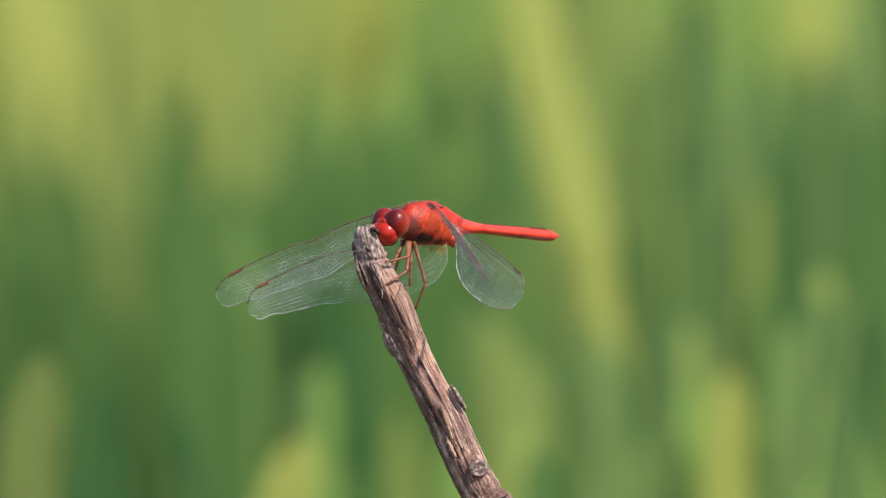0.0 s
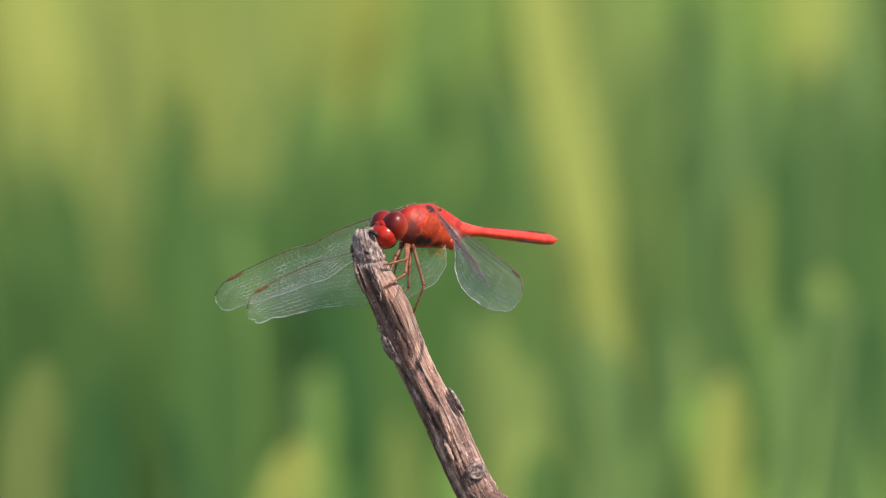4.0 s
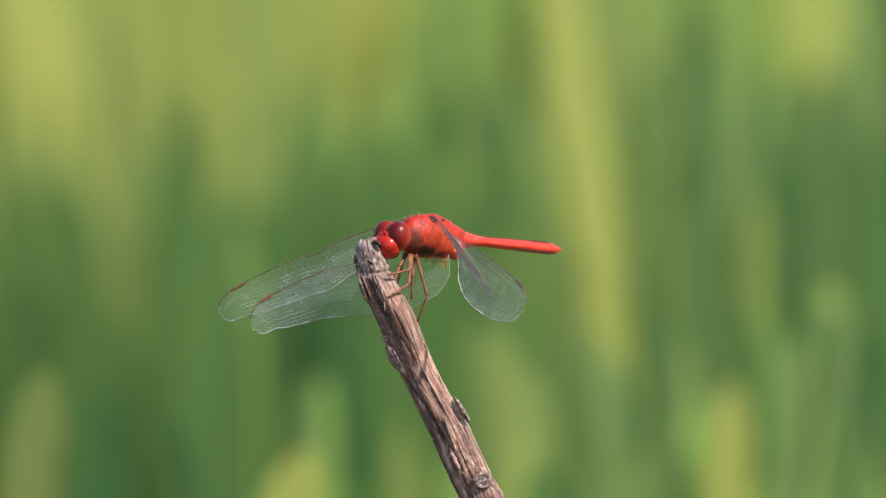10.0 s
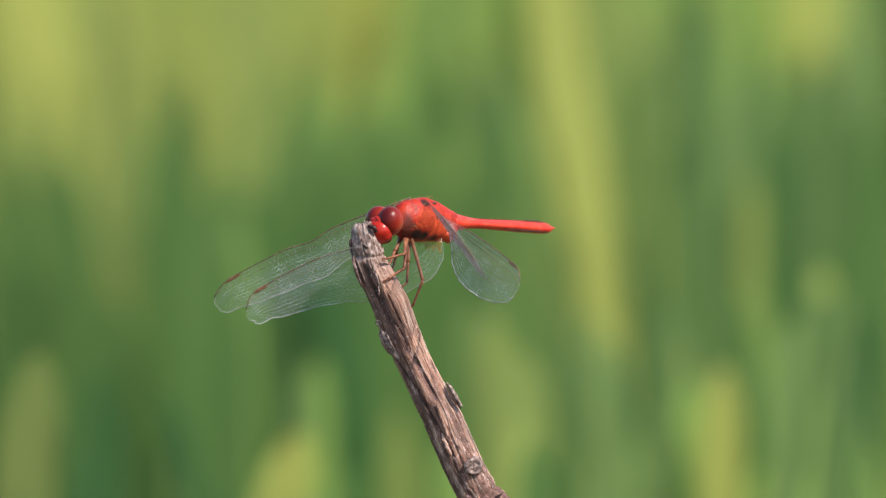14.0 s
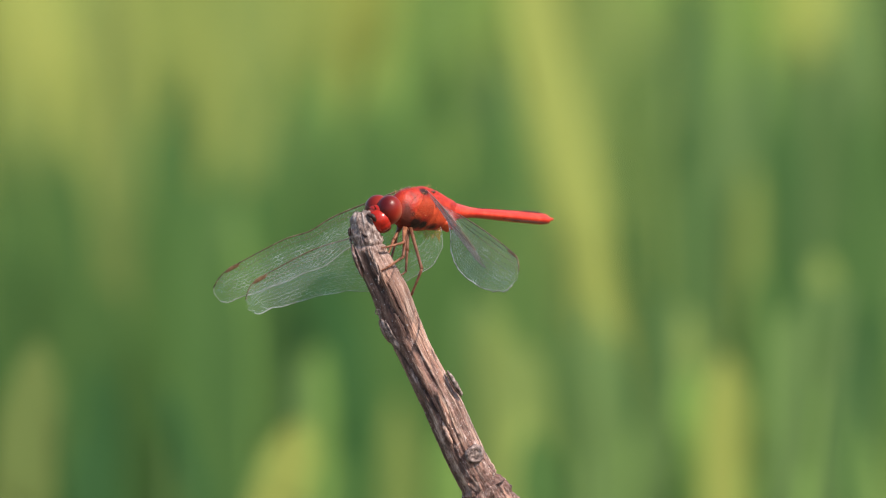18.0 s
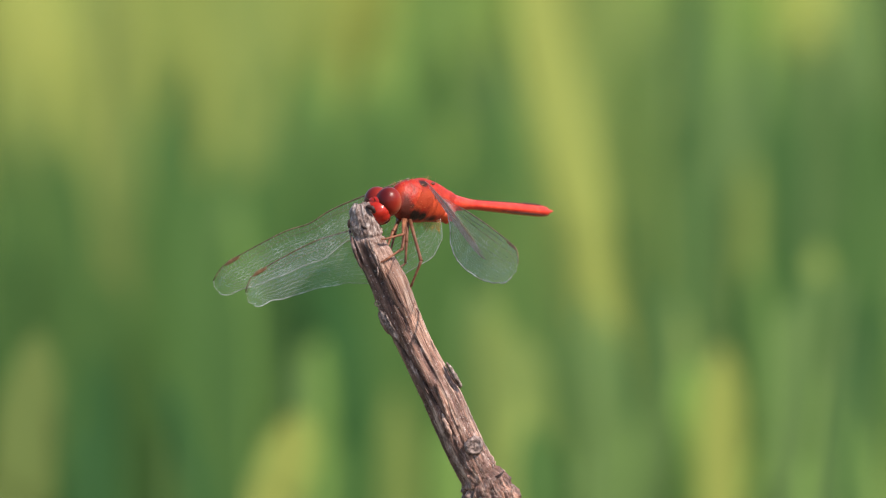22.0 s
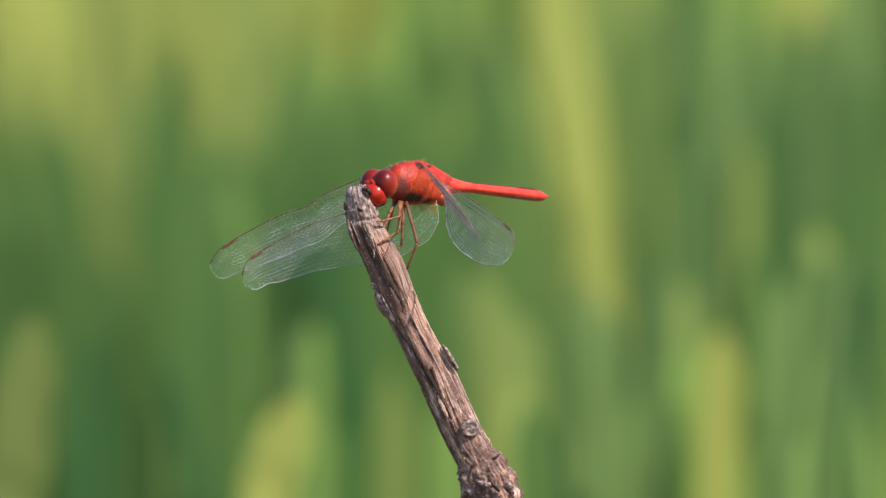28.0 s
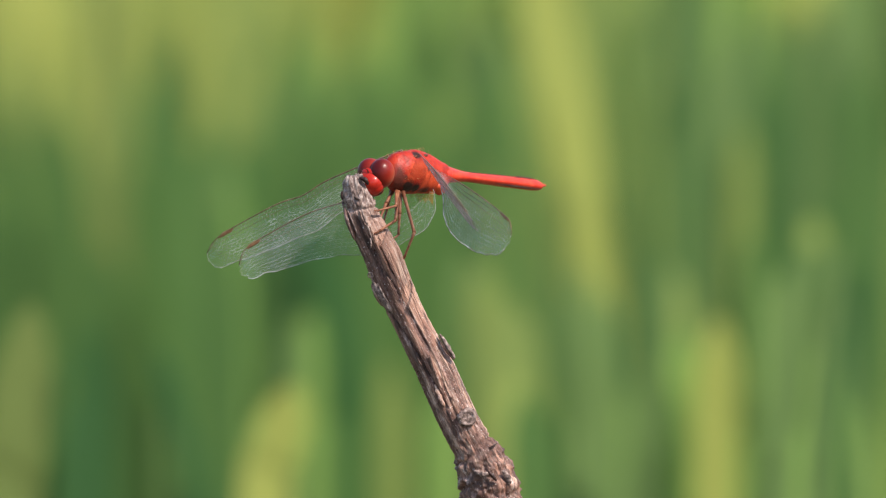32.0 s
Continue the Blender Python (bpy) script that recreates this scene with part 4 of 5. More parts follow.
def tall_leaf(colour, y, width, *line, joint=0, taper=2.6, tip=""):
    """A single tall rice shoot at the depth y: a leaf along a line of (x, z), on a short sheath. Its space starts at
    its foot.
    joint: the point of the line from which the leaf's upper length is a part of its own, which may have the colour of
    tip."""
    n = 44
    foot = Vector((line[0][0], y, 0.0))
    rnd = random.Random(int(foot.x * 9000) + int(y * 100))
    pts = curve_points([(x - foot.x, 0.0, z) for x, z in line], n)
    lean = {"dark": -0.05, "green": -0.2}.get(colour, -0.32) + rnd.uniform(-0.1, 0.1)
    reach = [0.0]
    for a, c in zip(pts, pts[1:]):
        reach.append(reach[-1] + (c - a).length)
    verts = []
    for i, p in enumerate(pts):
        s = i / (n - 1)
        d = (pts[min(i + 1, n - 1)] - pts[max(i - 1, 0)]).normalized()
        side = d.cross(Vector((lean, 1, 0))).normalized()
        w = 0.5 * width * min(1.0, 0.35 + s * 3) * max(0.06, min(1.0, (reach[-1] - reach[i]) / (width * taper)) ** (0.8 if taper > 2 else 0.55))
        back = Vector((0, w * 0.08, 0))
        verts += [p - side * w + back, p, p + side * w + back]
    def ribbon(i0, i1):
        return [f for a in range(i0 * 3, i1 * 3, 3) for f in ((a, a + 1, a + 4, a + 3), (a + 1, a + 2, a + 5, a + 4))]

    cut = n - 1 if not joint else round(joint / (len(line) - 1) * (n - 1))
    thing = new("rice_shoot")
    thing.matrix_basis = Matrix.Translation(foot)
    tagged(thing, {"yellow": "tall rice shoot with a yellow leaf", "pale": "tall rice shoot with a pale yellow-green leaf", "olive": "rice shoot with an olive yellowing leaf", "sage": "rice shoot with a grey-green leaf", "dull": "rice shoot with a dull olive-brown leaf",
                   "light": "rice shoot with a light green leaf", "green": "rice shoot with a green leaf", "dark": "rice shoot with a dark green leaf"}[colour], "rice plant")
    part("leaf", mesh_from("tall_leaf", verts[:(cut + 1) * 3], ribbon(0, cut), LEAVES[colour]), thing)
    if joint:
        hub = pts[cut].copy()
        part("leaf_tip", mesh_from("leaf_tip", [q - hub for q in verts[cut * 3:]], ribbon(0, n - 1 - cut), LEAVES[tip or colour]), thing, "paler leaf tip added for a blurred glint" if tip else "", Matrix.Translation(hub))
    v, f = tube([Vector((0, 0.002, 0.0)), pts[1] + Vector((0, 0.002, 0)), pts[2] + Vector((0, 0.002, 0))], [0.005, 0.0045, 0.003], 6)
    part("stem", mesh_from("shoot_stem", v, f, LEAVES["light"]), thing)
    return thing


LEAVES = {"green": LEAF_GREEN, "light": LEAF_LIGHT, "yellow": LEAF_YELLOW, "dark": LEAF_DARK, "olive": LEAF_OLIVE, "pale": LEAF_PALE, "sage": LEAF_SAGE, "dull": LEAF_DULL}
windy = {}


def near_shoots():
    """The tall shoots that stand out one by one between the perch and the field."""
    # the pale blade that stands out
    windy["blade"] = tall_leaf("pale", 1.15, 0.0154, (0.059, 0.000), (0.059, 0.564), (0.059, 0.655), (0.056, 0.673), (0.053, 0.695), (0.048, 0.718), (0.042, 0.741), (0.037, 0.765), (0.031, 0.789), joint=2, taper=1.60)
    tall_leaf("sage", 1.05, 0.0069, (0.058, 0.000), (0.057, 0.543), (0.057, 0.634), (0.055, 0.668), (0.053, 0.686), taper=1.60)
    tall_leaf("sage", 0.95, 0.0059, (0.061, 0.000), (0.061, 0.557), (0.060, 0.645), (0.060, 0.669), (0.058, 0.688), taper=1.60)
    tall_leaf("sage", 1.00, 0.0068, (0.050, 0.000), (0.050, 0.550), (0.051, 0.640), (0.050, 0.664), (0.048, 0.682), taper=1.60)
    tall_leaf("green", 1.30, 0.0091, (0.042, 0.000), (0.042, 0.507), (0.041, 0.656), (0.036, 0.697), (0.030, 0.730), taper=1.60)
    # pale tuft
    windy["tuft"] = tall_leaf("olive", 1.00, 0.0096, (0.081, 0.000), (0.081, 0.553), (0.081, 0.643), (0.080, 0.662), (0.079, 0.688), taper=1.20)
    tall_leaf("sage", 0.98, 0.0084, (0.074, 0.000), (0.074, 0.553), (0.073, 0.645), (0.073, 0.669), (0.073, 0.695), taper=1.10)
    windy["low"] = tall_leaf("yellow", 0.87, 0.0112, (0.085, 0.000), (0.085, 0.559), (0.085, 0.651), (0.085, 0.667), (0.086, 0.689), taper=1.20)
    tall_leaf("sage", 0.92, 0.0067, (0.066, 0.000), (0.066, 0.561), (0.067, 0.652), (0.069, 0.669), (0.071, 0.684), taper=1.60)
    # pale low tuft
    tall_leaf("pale", 0.80, 0.0134, (-0.029, 0.000), (-0.029, 0.555), (-0.029, 0.646), (-0.026, 0.663), (-0.021, 0.679), taper=0.70)
    tall_leaf("sage", 0.96, 0.0071, (-0.024, 0.000), (-0.024, 0.555), (-0.024, 0.635), (-0.024, 0.656), (-0.023, 0.681), taper=1.60)
    tall_leaf("light", 1.00, 0.0090, (-0.020, 0.000), (-0.020, 0.553), (-0.020, 0.643), (-0.020, 0.661), (-0.019, 0.678), taper=1.60)
    tall_leaf("sage", 1.10, 0.0078, (-0.058, 0.000), (-0.058, 0.536), (-0.058, 0.621), (-0.058, 0.636), (-0.059, 0.650), taper=1.60)
    # olive shoot
    tall_leaf("dull", 0.70, 0.0162, (-0.089, 0.000), (-0.089, 0.568), (-0.089, 0.660), (-0.087, 0.674), (-0.083, 0.709), taper=1.20)
    tall_leaf("dark", 0.60, 0.0060, (-0.068, 0.000), (-0.068, 0.575), (-0.068, 0.669), (-0.068, 0.682), (-0.068, 0.699), taper=1.60)
    tall_leaf("dull", 0.66, 0.0085, (-0.087, 0.000), (-0.087, 0.571), (-0.087, 0.664), (-0.086, 0.677), (-0.085, 0.695), taper=0.80)
    tall_leaf("dark", 0.70, 0.0022, (-0.076, 0.000), (-0.076, 0.592), (-0.075, 0.673), (-0.076, 0.687), (-0.075, 0.697), taper=1.60)
    # right of the perch
    tall_leaf("olive", 0.95, 0.0153, (0.036, 0.000), (0.036, 0.553), (0.036, 0.643), (0.035, 0.661), (0.032, 0.685), taper=0.55)
    tall_leaf("sage", 1.10, 0.0078, (0.023, 0.000), (0.023, 0.536), (0.025, 0.632), (0.023, 0.661), (0.020, 0.681), taper=1.60)
    tall_leaf("olive", 1.10, 0.0093, (0.002, 0.000), (0.002, 0.536), (0.002, 0.621), (0.002, 0.636), (0.001, 0.655), taper=1.60)
    tall_leaf("green", 0.95, 0.0088, (-0.012, 0.000), (-0.012, 0.543), (-0.012, 0.631), (-0.012, 0.642), (-0.012, 0.655), taper=1.00)
    tall_leaf("light", 0.95, 0.0089, (0.015, 0.000), (0.015, 0.557), (0.016, 0.631), (0.016, 0.645), (0.016, 0.662), taper=1.00)
    tall_leaf("olive", 0.90, 0.0093, (0.035, 0.000), (0.035, 0.564), (0.035, 0.636), (0.035, 0.651), (0.034, 0.672), taper=1.00)
    tall_leaf("sage", 0.90, 0.0087, (0.053, 0.000), (0.053, 0.564), (0.053, 0.636), (0.053, 0.648), (0.052, 0.661), taper=1.00)
    tall_leaf("green", 1.20, 0.0096, (-0.044, 0.000), (-0.044, 0.522), (-0.043, 0.634), (-0.044, 0.666), (-0.045, 0.698), taper=2.00)
    tall_leaf("green", 0.92, 0.0096, (-0.041, 0.000), (-0.041, 0.561), (-0.041, 0.649), (-0.041, 0.681), (-0.042, 0.714), taper=2.50)
    tall_leaf("green", 0.98, 0.0095, (-0.052, 0.000), (-0.052, 0.553), (-0.052, 0.657), (-0.052, 0.693), (-0.053, 0.727), taper=3.00)
    tall_leaf("sage", 0.60, 0.0022, (0.102, 0.000), (0.102, 0.606), (0.103, 0.684), (0.105, 0.707), (0.108, 0.734), taper=3.00)
    tall_leaf("sage", 0.65, 0.0019, (0.115, 0.000), (0.114, 0.599), (0.113, 0.679), (0.112, 0.697), (0.111, 0.716), taper=3.00)
    tall_leaf("sage", 0.60, 0.0021, (0.093, 0.000), (0.093, 0.606), (0.093, 0.684), (0.093, 0.702), (0.094, 0.724), taper=3.00)
    tall_leaf("light", 0.62, 0.0018, (0.099, 0.000), (0.099, 0.603), (0.099, 0.675), (0.100, 0.691), (0.102, 0.708), taper=3.00)
    tall_leaf("dark", 0.62, 0.0018, (0.107, 0.000), (0.107, 0.603), (0.107, 0.675), (0.108, 0.695), (0.110, 0.713), taper=3.00)
    tall_leaf("light", 1.20, 0.0064, (-0.009, 0.000), (-0.009, 0.522), (-0.008, 0.605), (-0.008, 0.618), (-0.009, 0.634), taper=1.60)
    tall_leaf("green", 1.00, 0.0126, (0.102, 0.000), (0.104, 0.550), (0.109, 0.644), (0.114, 0.667), (0.118, 0.692), (0.119, 0.710), taper=1.40)
    # its lighter tip is added to blur into the bright disc of a glint
    windy["disc"] = tall_leaf("sage", 0.95, 0.0068, (0.112, 0.000), (0.112, 0.576), (0.112, 0.670), (0.112, 0.681), (0.113, 0.693), (0.113, 0.699), (0.113, 0.707), joint=5, taper=0.70, tip="olive")
    tall_leaf("sage", 0.85, 0.0077, (0.100, 0.000), (0.100, 0.571), (0.101, 0.671), (0.101, 0.686), (0.102, 0.703), taper=1.00)
    tall_leaf("sage", 1.10, 0.0056, (0.116, 0.000), (0.116, 0.536), (0.116, 0.660), (0.116, 0.677), (0.116, 0.692), taper=1.00)
    tall_leaf("sage", 1.00, 0.0078, (0.112, 0.000), (0.111, 0.550), (0.110, 0.632), (0.109, 0.655), (0.110, 0.677), taper=1.60)
    tall_leaf("sage", 1.00, 0.0078, (0.119, 0.000), (0.119, 0.550), (0.118, 0.632), (0.116, 0.661), (0.115, 0.691), taper=1.60)
    tall_leaf("light", 1.10, 0.0093, (0.063, 0.000), (0.063, 0.536), (0.063, 0.616), (0.064, 0.632), (0.064, 0.650), taper=1.60)
    tall_leaf("light", 1.20, 0.0090, (0.138, 0.000), (0.137, 0.522), (0.136, 0.605), (0.135, 0.621), (0.134, 0.640), taper=1.60)
    tall_leaf("light", 1.10, 0.0078, (0.108, 0.000), (0.108, 0.536), (0.109, 0.616), (0.110, 0.630), (0.110, 0.646), taper=1.60)
    tall_leaf("sage", 1.80, 0.0088, (0.156, 0.000), (0.155, 0.437), (0.151, 0.589), (0.138, 0.656), (0.130, 0.698), taper=1.60)
    tall_leaf("sage", 2.00, 0.0100, (0.103, 0.000), (0.102, 0.409), (0.101, 0.609), (0.099, 0.659), (0.096, 0.697), taper=1.60)
    tall_leaf("olive", 2.00, 0.0120, (0.074, 0.000), (0.074, 0.409), (0.074, 0.619), (0.073, 0.665), (0.072, 0.705), (0.072, 0.729), taper=1.60)
    tall_leaf("sage", 1.80, 0.0086, (0.118, 0.000), (0.117, 0.437), (0.114, 0.608), (0.109, 0.665), (0.105, 0.707), taper=1.60)
    tall_leaf("yellow", 3.05, 0.0202, (0.181, 0.000), (0.181, 0.510), (0.181, 0.593), (0.180, 0.626), (0.178, 0.681), taper=1.60)
    tall_leaf("light", 3.10, 0.0204, (0.191, 0.000), (0.191, 0.254), (0.191, 0.573), (0.188, 0.622), (0.193, 0.678), taper=1.60)
    tall_leaf("light", 3.10, 0.0204, (0.152, 0.000), (0.152, 0.254), (0.152, 0.573), (0.155, 0.632), (0.157, 0.678), taper=1.60)
    # tall pale leaves at the back
    tall_leaf("olive", 1.90, 0.0137, (-0.049, 0.000), (-0.050, 0.423), (-0.051, 0.622), (-0.053, 0.667), (-0.056, 0.704), (-0.058, 0.739), taper=1.60)
    tall_leaf("dull", 1.36, 0.0084, (-0.083, 0.000), (-0.083, 0.499), (-0.082, 0.634), (-0.083, 0.692), (-0.085, 0.731), (-0.088, 0.761), taper=2.50)
    tall_leaf("pale", 3.03, 0.0264, (-0.174, 0.000), (-0.174, 0.264), (-0.174, 0.579), (-0.177, 0.632), (-0.190, 0.697), taper=1.60)
    tall_leaf("pale", 3.04, 0.0265, (-0.155, 0.000), (-0.155, 0.262), (-0.155, 0.578), (-0.165, 0.631), (-0.175, 0.696), taper=1.60)
    tall_leaf("olive", 3.06, 0.0266, (-0.138, 0.000), (-0.138, 0.260), (-0.138, 0.576), (-0.145, 0.630), (-0.155, 0.696), taper=1.60)
    tall_leaf("pale", 3.07, 0.0267, (-0.123, 0.000), (-0.123, 0.258), (-0.123, 0.575), (-0.130, 0.629), (-0.133, 0.695), taper=1.60)
    tall_leaf("pale", 3.09, 0.0267, (-0.092, 0.000), (-0.092, 0.494), (-0.092, 0.574), (-0.090, 0.628), (-0.087, 0.694), taper=1.60)
    tall_leaf("pale", 3.10, 0.0268, (-0.067, 0.000), (-0.067, 0.493), (-0.067, 0.573), (-0.073, 0.627), (-0.077, 0.693), taper=1.60)
    tall_leaf("olive", 3.12, 0.0269, (-0.050, 0.000), (-0.050, 0.251), (-0.050, 0.572), (-0.052, 0.626), (-0.055, 0.692), taper=1.60)
    tall_leaf("yellow", 3.13, 0.0270, (-0.043, 0.000), (-0.043, 0.249), (-0.043, 0.571), (-0.042, 0.625), (-0.042, 0.691), taper=1.60)
    tall_leaf("pale", 3.15, 0.0271, (-0.032, 0.000), (-0.032, 0.247), (-0.032, 0.569), (-0.032, 0.624), (-0.035, 0.691), taper=1.60)
    tall_leaf("pale", 3.17, 0.0272, (-0.019, 0.000), (-0.019, 0.245), (-0.019, 0.568), (-0.022, 0.623), (-0.024, 0.690), taper=1.60)
    tall_leaf("pale", 3.18, 0.0272, (-0.009, 0.000), (-0.009, 0.243), (-0.009, 0.567), (-0.011, 0.622), (-0.019, 0.689), taper=1.60)
    tall_leaf("light", 3.19, 0.0273, (-0.002, 0.000), (-0.002, 0.241), (-0.002, 0.566), (-0.005, 0.621), (-0.009, 0.688), taper=1.60)
    tall_leaf("olive", 3.06, 0.0266, (0.069, 0.000), (0.070, 0.260), (0.073, 0.589), (0.078, 0.635), (0.083, 0.696), taper=1.60)
    tall_leaf("light", 3.12, 0.0269, (0.105, 0.000), (0.104, 0.251), (0.102, 0.585), (0.104, 0.631), (0.109, 0.692), taper=1.60)
    tall_leaf("light", 3.15, 0.0271, (0.130, 0.000), (0.130, 0.247), (0.130, 0.582), (0.130, 0.629), (0.130, 0.691), taper=1.60)
    tall_leaf("light", 3.15, 0.0271, (0.028, 0.000), (0.027, 0.247), (0.026, 0.582), (0.030, 0.629), (0.032, 0.691), taper=1.60)
    tall_leaf("sage", 3.15, 0.0271, (0.214, 0.000), (0.213, 0.247), (0.210, 0.582), (0.205, 0.629), (0.203, 0.691), taper=1.60)
    # green leaves in front of them
    tall_leaf("dark", 1.05, 0.0040, (-0.055, 0.000), (-0.055, 0.572), (-0.055, 0.665), (-0.055, 0.705), (-0.056, 0.749), taper=2.20)
    tall_leaf("green", 1.40, 0.0054, (0.009, 0.000), (0.009, 0.493), (0.009, 0.664), (0.011, 0.701), (0.014, 0.738), (0.015, 0.759), taper=1.60)
    tall_leaf("green", 1.30, 0.0124, (-0.011, 0.000), (-0.011, 0.507), (-0.011, 0.656), (-0.009, 0.692), (-0.006, 0.722), taper=1.10)
    tall_leaf("green", 1.40, 0.0128, (-0.026, 0.000), (-0.025, 0.493), (-0.024, 0.638), (-0.025, 0.672), (-0.023, 0.712), taper=2.00)
    tall_leaf("green", 1.35, 0.0134, (-0.035, 0.000), (-0.035, 0.553), (-0.035, 0.643), (-0.036, 0.672), (-0.036, 0.706), taper=2.00)
    tall_leaf("green", 1.30, 0.0165, (-0.051, 0.000), (-0.051, 0.550), (-0.051, 0.640), (-0.051, 0.670), (-0.052, 0.708), taper=2.00)
    tall_leaf("green", 1.45, 0.0181, (-0.070, 0.000), (-0.071, 0.486), (-0.072, 0.614), (-0.072, 0.649), (-0.073, 0.704), taper=3.50)
    tall_leaf("green", 1.25, 0.0163, (-0.082, 0.000), (-0.082, 0.515), (-0.081, 0.612), (-0.081, 0.641), (-0.082, 0.671), taper=1.10)
    tall_leaf("green", 1.40, 0.0179, (-0.100, 0.000), (-0.100, 0.493), (-0.099, 0.613), (-0.100, 0.653), (-0.102, 0.710), taper=3.50)
    tall_leaf("green", 1.40, 0.0170, (-0.117, 0.000), (-0.117, 0.493), (-0.116, 0.613), (-0.115, 0.653), (-0.118, 0.706), taper=3.50)
    tall_leaf("dark", 1.10, 0.0093, (-0.009, 0.000), (-0.009, 0.536), (-0.009, 0.629), (-0.011, 0.660), (-0.016, 0.691), taper=2.00)
    tall_leaf("sage", 1.70, 0.0111, (0.146, 0.000), (0.146, 0.451), (0.146, 0.636), (0.144, 0.683), (0.142, 0.722), taper=3.00)
    tall_leaf("green", 1.90, 0.0117, (0.129, 0.000), (0.129, 0.423), (0.129, 0.618), (0.129, 0.667), (0.127, 0.702), taper=3.00)
    tall_leaf("sage", 1.90, 0.0117, (0.106, 0.000), (0.106, 0.423), (0.106, 0.618), (0.106, 0.677), (0.108, 0.728), taper=3.00)
    tall_leaf("green", 1.75, 0.0113, (0.083, 0.000), (0.083, 0.444), (0.083, 0.632), (0.082, 0.669), (0.078, 0.709), taper=3.00)
    tall_leaf("sage", 2.10, 0.0144, (0.173, 0.000), (0.172, 0.395), (0.171, 0.600), (0.172, 0.662), (0.174, 0.715), taper=3.00)
    tall_leaf("dark", 0.90, 0.0087, (-0.074, 0.000), (-0.074, 0.564), (-0.073, 0.651), (-0.074, 0.668), (-0.076, 0.686), taper=1.60)
    tall_leaf("dark", 0.80, 0.0056, (-0.042, 0.000), (-0.043, 0.578), (-0.046, 0.655), (-0.049, 0.666), (-0.052, 0.677), (-0.056, 0.689), taper=1.60)
    windy["dark"] = tall_leaf("green", 0.95, 0.0074, (0.099, 0.000), (0.099, 0.566), (0.099, 0.658), (0.097, 0.678), (0.095, 0.702), taper=1.80)
    tall_leaf("dark", 0.90, 0.0090, (0.122, 0.000), (0.121, 0.564), (0.120, 0.651), (0.121, 0.674), (0.124, 0.700), taper=1.60)
    tall_leaf("dark", 1.50, 0.0060, (0.092, 0.000), (0.092, 0.479), (0.091, 0.662), (0.091, 0.698), (0.090, 0.756), taper=3.00)
    tall_leaf("dark", 1.30, 0.0074, (0.117, 0.000), (0.117, 0.507), (0.116, 0.676), (0.115, 0.696), (0.113, 0.716), taper=2.50)
    tall_leaf("sage", 1.25, 0.0091, (0.099, 0.000), (0.100, 0.515), (0.100, 0.680), (0.101, 0.713), (0.103, 0.744), taper=2.50)
    tall_leaf("green", 1.20, 0.0096, (-0.014, 0.000), (-0.013, 0.522), (-0.013, 0.621), (-0.013, 0.643), (-0.015, 0.672), taper=1.10)
    tall_leaf("green", 1.20, 0.0096, (0.003, 0.000), (0.003, 0.522), (0.001, 0.634), (-0.001, 0.658), (-0.002, 0.687), taper=1.10)
    tall_leaf("green", 1.20, 0.0112, (0.014, 0.000), (0.014, 0.522), (0.013, 0.650), (0.014, 0.679), (0.015, 0.709), taper=1.10)
    tall_leaf("green", 1.25, 0.0114, (0.025, 0.000), (0.025, 0.515), (0.025, 0.653), (0.025, 0.685), (0.024, 0.718), taper=1.10)
    tall_leaf("dark", 1.30, 0.0083, (0.073, 0.000), (0.073, 0.507), (0.073, 0.630), (0.073, 0.656), (0.070, 0.689), taper=1.60)
    tall_leaf("green", 1.40, 0.0102, (0.084, 0.000), (0.084, 0.493), (0.084, 0.647), (0.083, 0.677), (0.082, 0.706), taper=1.10)
    tall_leaf("dark", 1.50, 0.0070, (0.097, 0.000), (0.097, 0.479), (0.097, 0.644), (0.095, 0.669), (0.093, 0.690), taper=1.60)
    tall_leaf("green", 1.50, 0.0105, (0.109, 0.000), (0.109, 0.479), (0.108, 0.644), (0.109, 0.672), (0.110, 0.702), taper=1.10)
    tall_leaf("green", 1.50, 0.0105, (0.119, 0.000), (0.119, 0.479), (0.118, 0.644), (0.116, 0.672), (0.114, 0.698), taper=1.10)
    tall_leaf("green", 1.40, 0.0102, (0.134, 0.000), (0.135, 0.493), (0.136, 0.653), (0.136, 0.681), (0.135, 0.715), taper=1.10)
    tall_leaf("green", 1.45, 0.0104, (0.149, 0.000), (0.149, 0.486), (0.148, 0.649), (0.147, 0.676), (0.149, 0.711), taper=1.10)
    # leaves that break up the pale ones behind them
    tall_leaf("olive", 2.20, 0.0126, (-0.144, 0.000), (-0.144, 0.520), (-0.144, 0.604), (-0.143, 0.640), (-0.142, 0.668), taper=2.50)
    tall_leaf("olive", 2.00, 0.0100, (-0.124, 0.000), (-0.124, 0.531), (-0.124, 0.618), (-0.123, 0.650), (-0.124, 0.678), taper=2.50)
    tall_leaf("green", 1.80, 0.0084, (-0.123, 0.000), (-0.123, 0.530), (-0.123, 0.616), (-0.124, 0.639), (-0.122, 0.668), taper=2.50)
    tall_leaf("green", 1.70, 0.0111, (-0.104, 0.000), (-0.104, 0.532), (-0.104, 0.618), (-0.105, 0.644), (-0.106, 0.672), taper=2.20)
    tall_leaf("olive", 2.20, 0.0105, (-0.112, 0.000), (-0.112, 0.532), (-0.112, 0.619), (-0.111, 0.642), (-0.112, 0.676), taper=2.50)
    tall_leaf("green", 1.60, 0.0126, (-0.084, 0.000), (-0.084, 0.534), (-0.084, 0.621), (-0.085, 0.644), (-0.086, 0.667), taper=2.00)
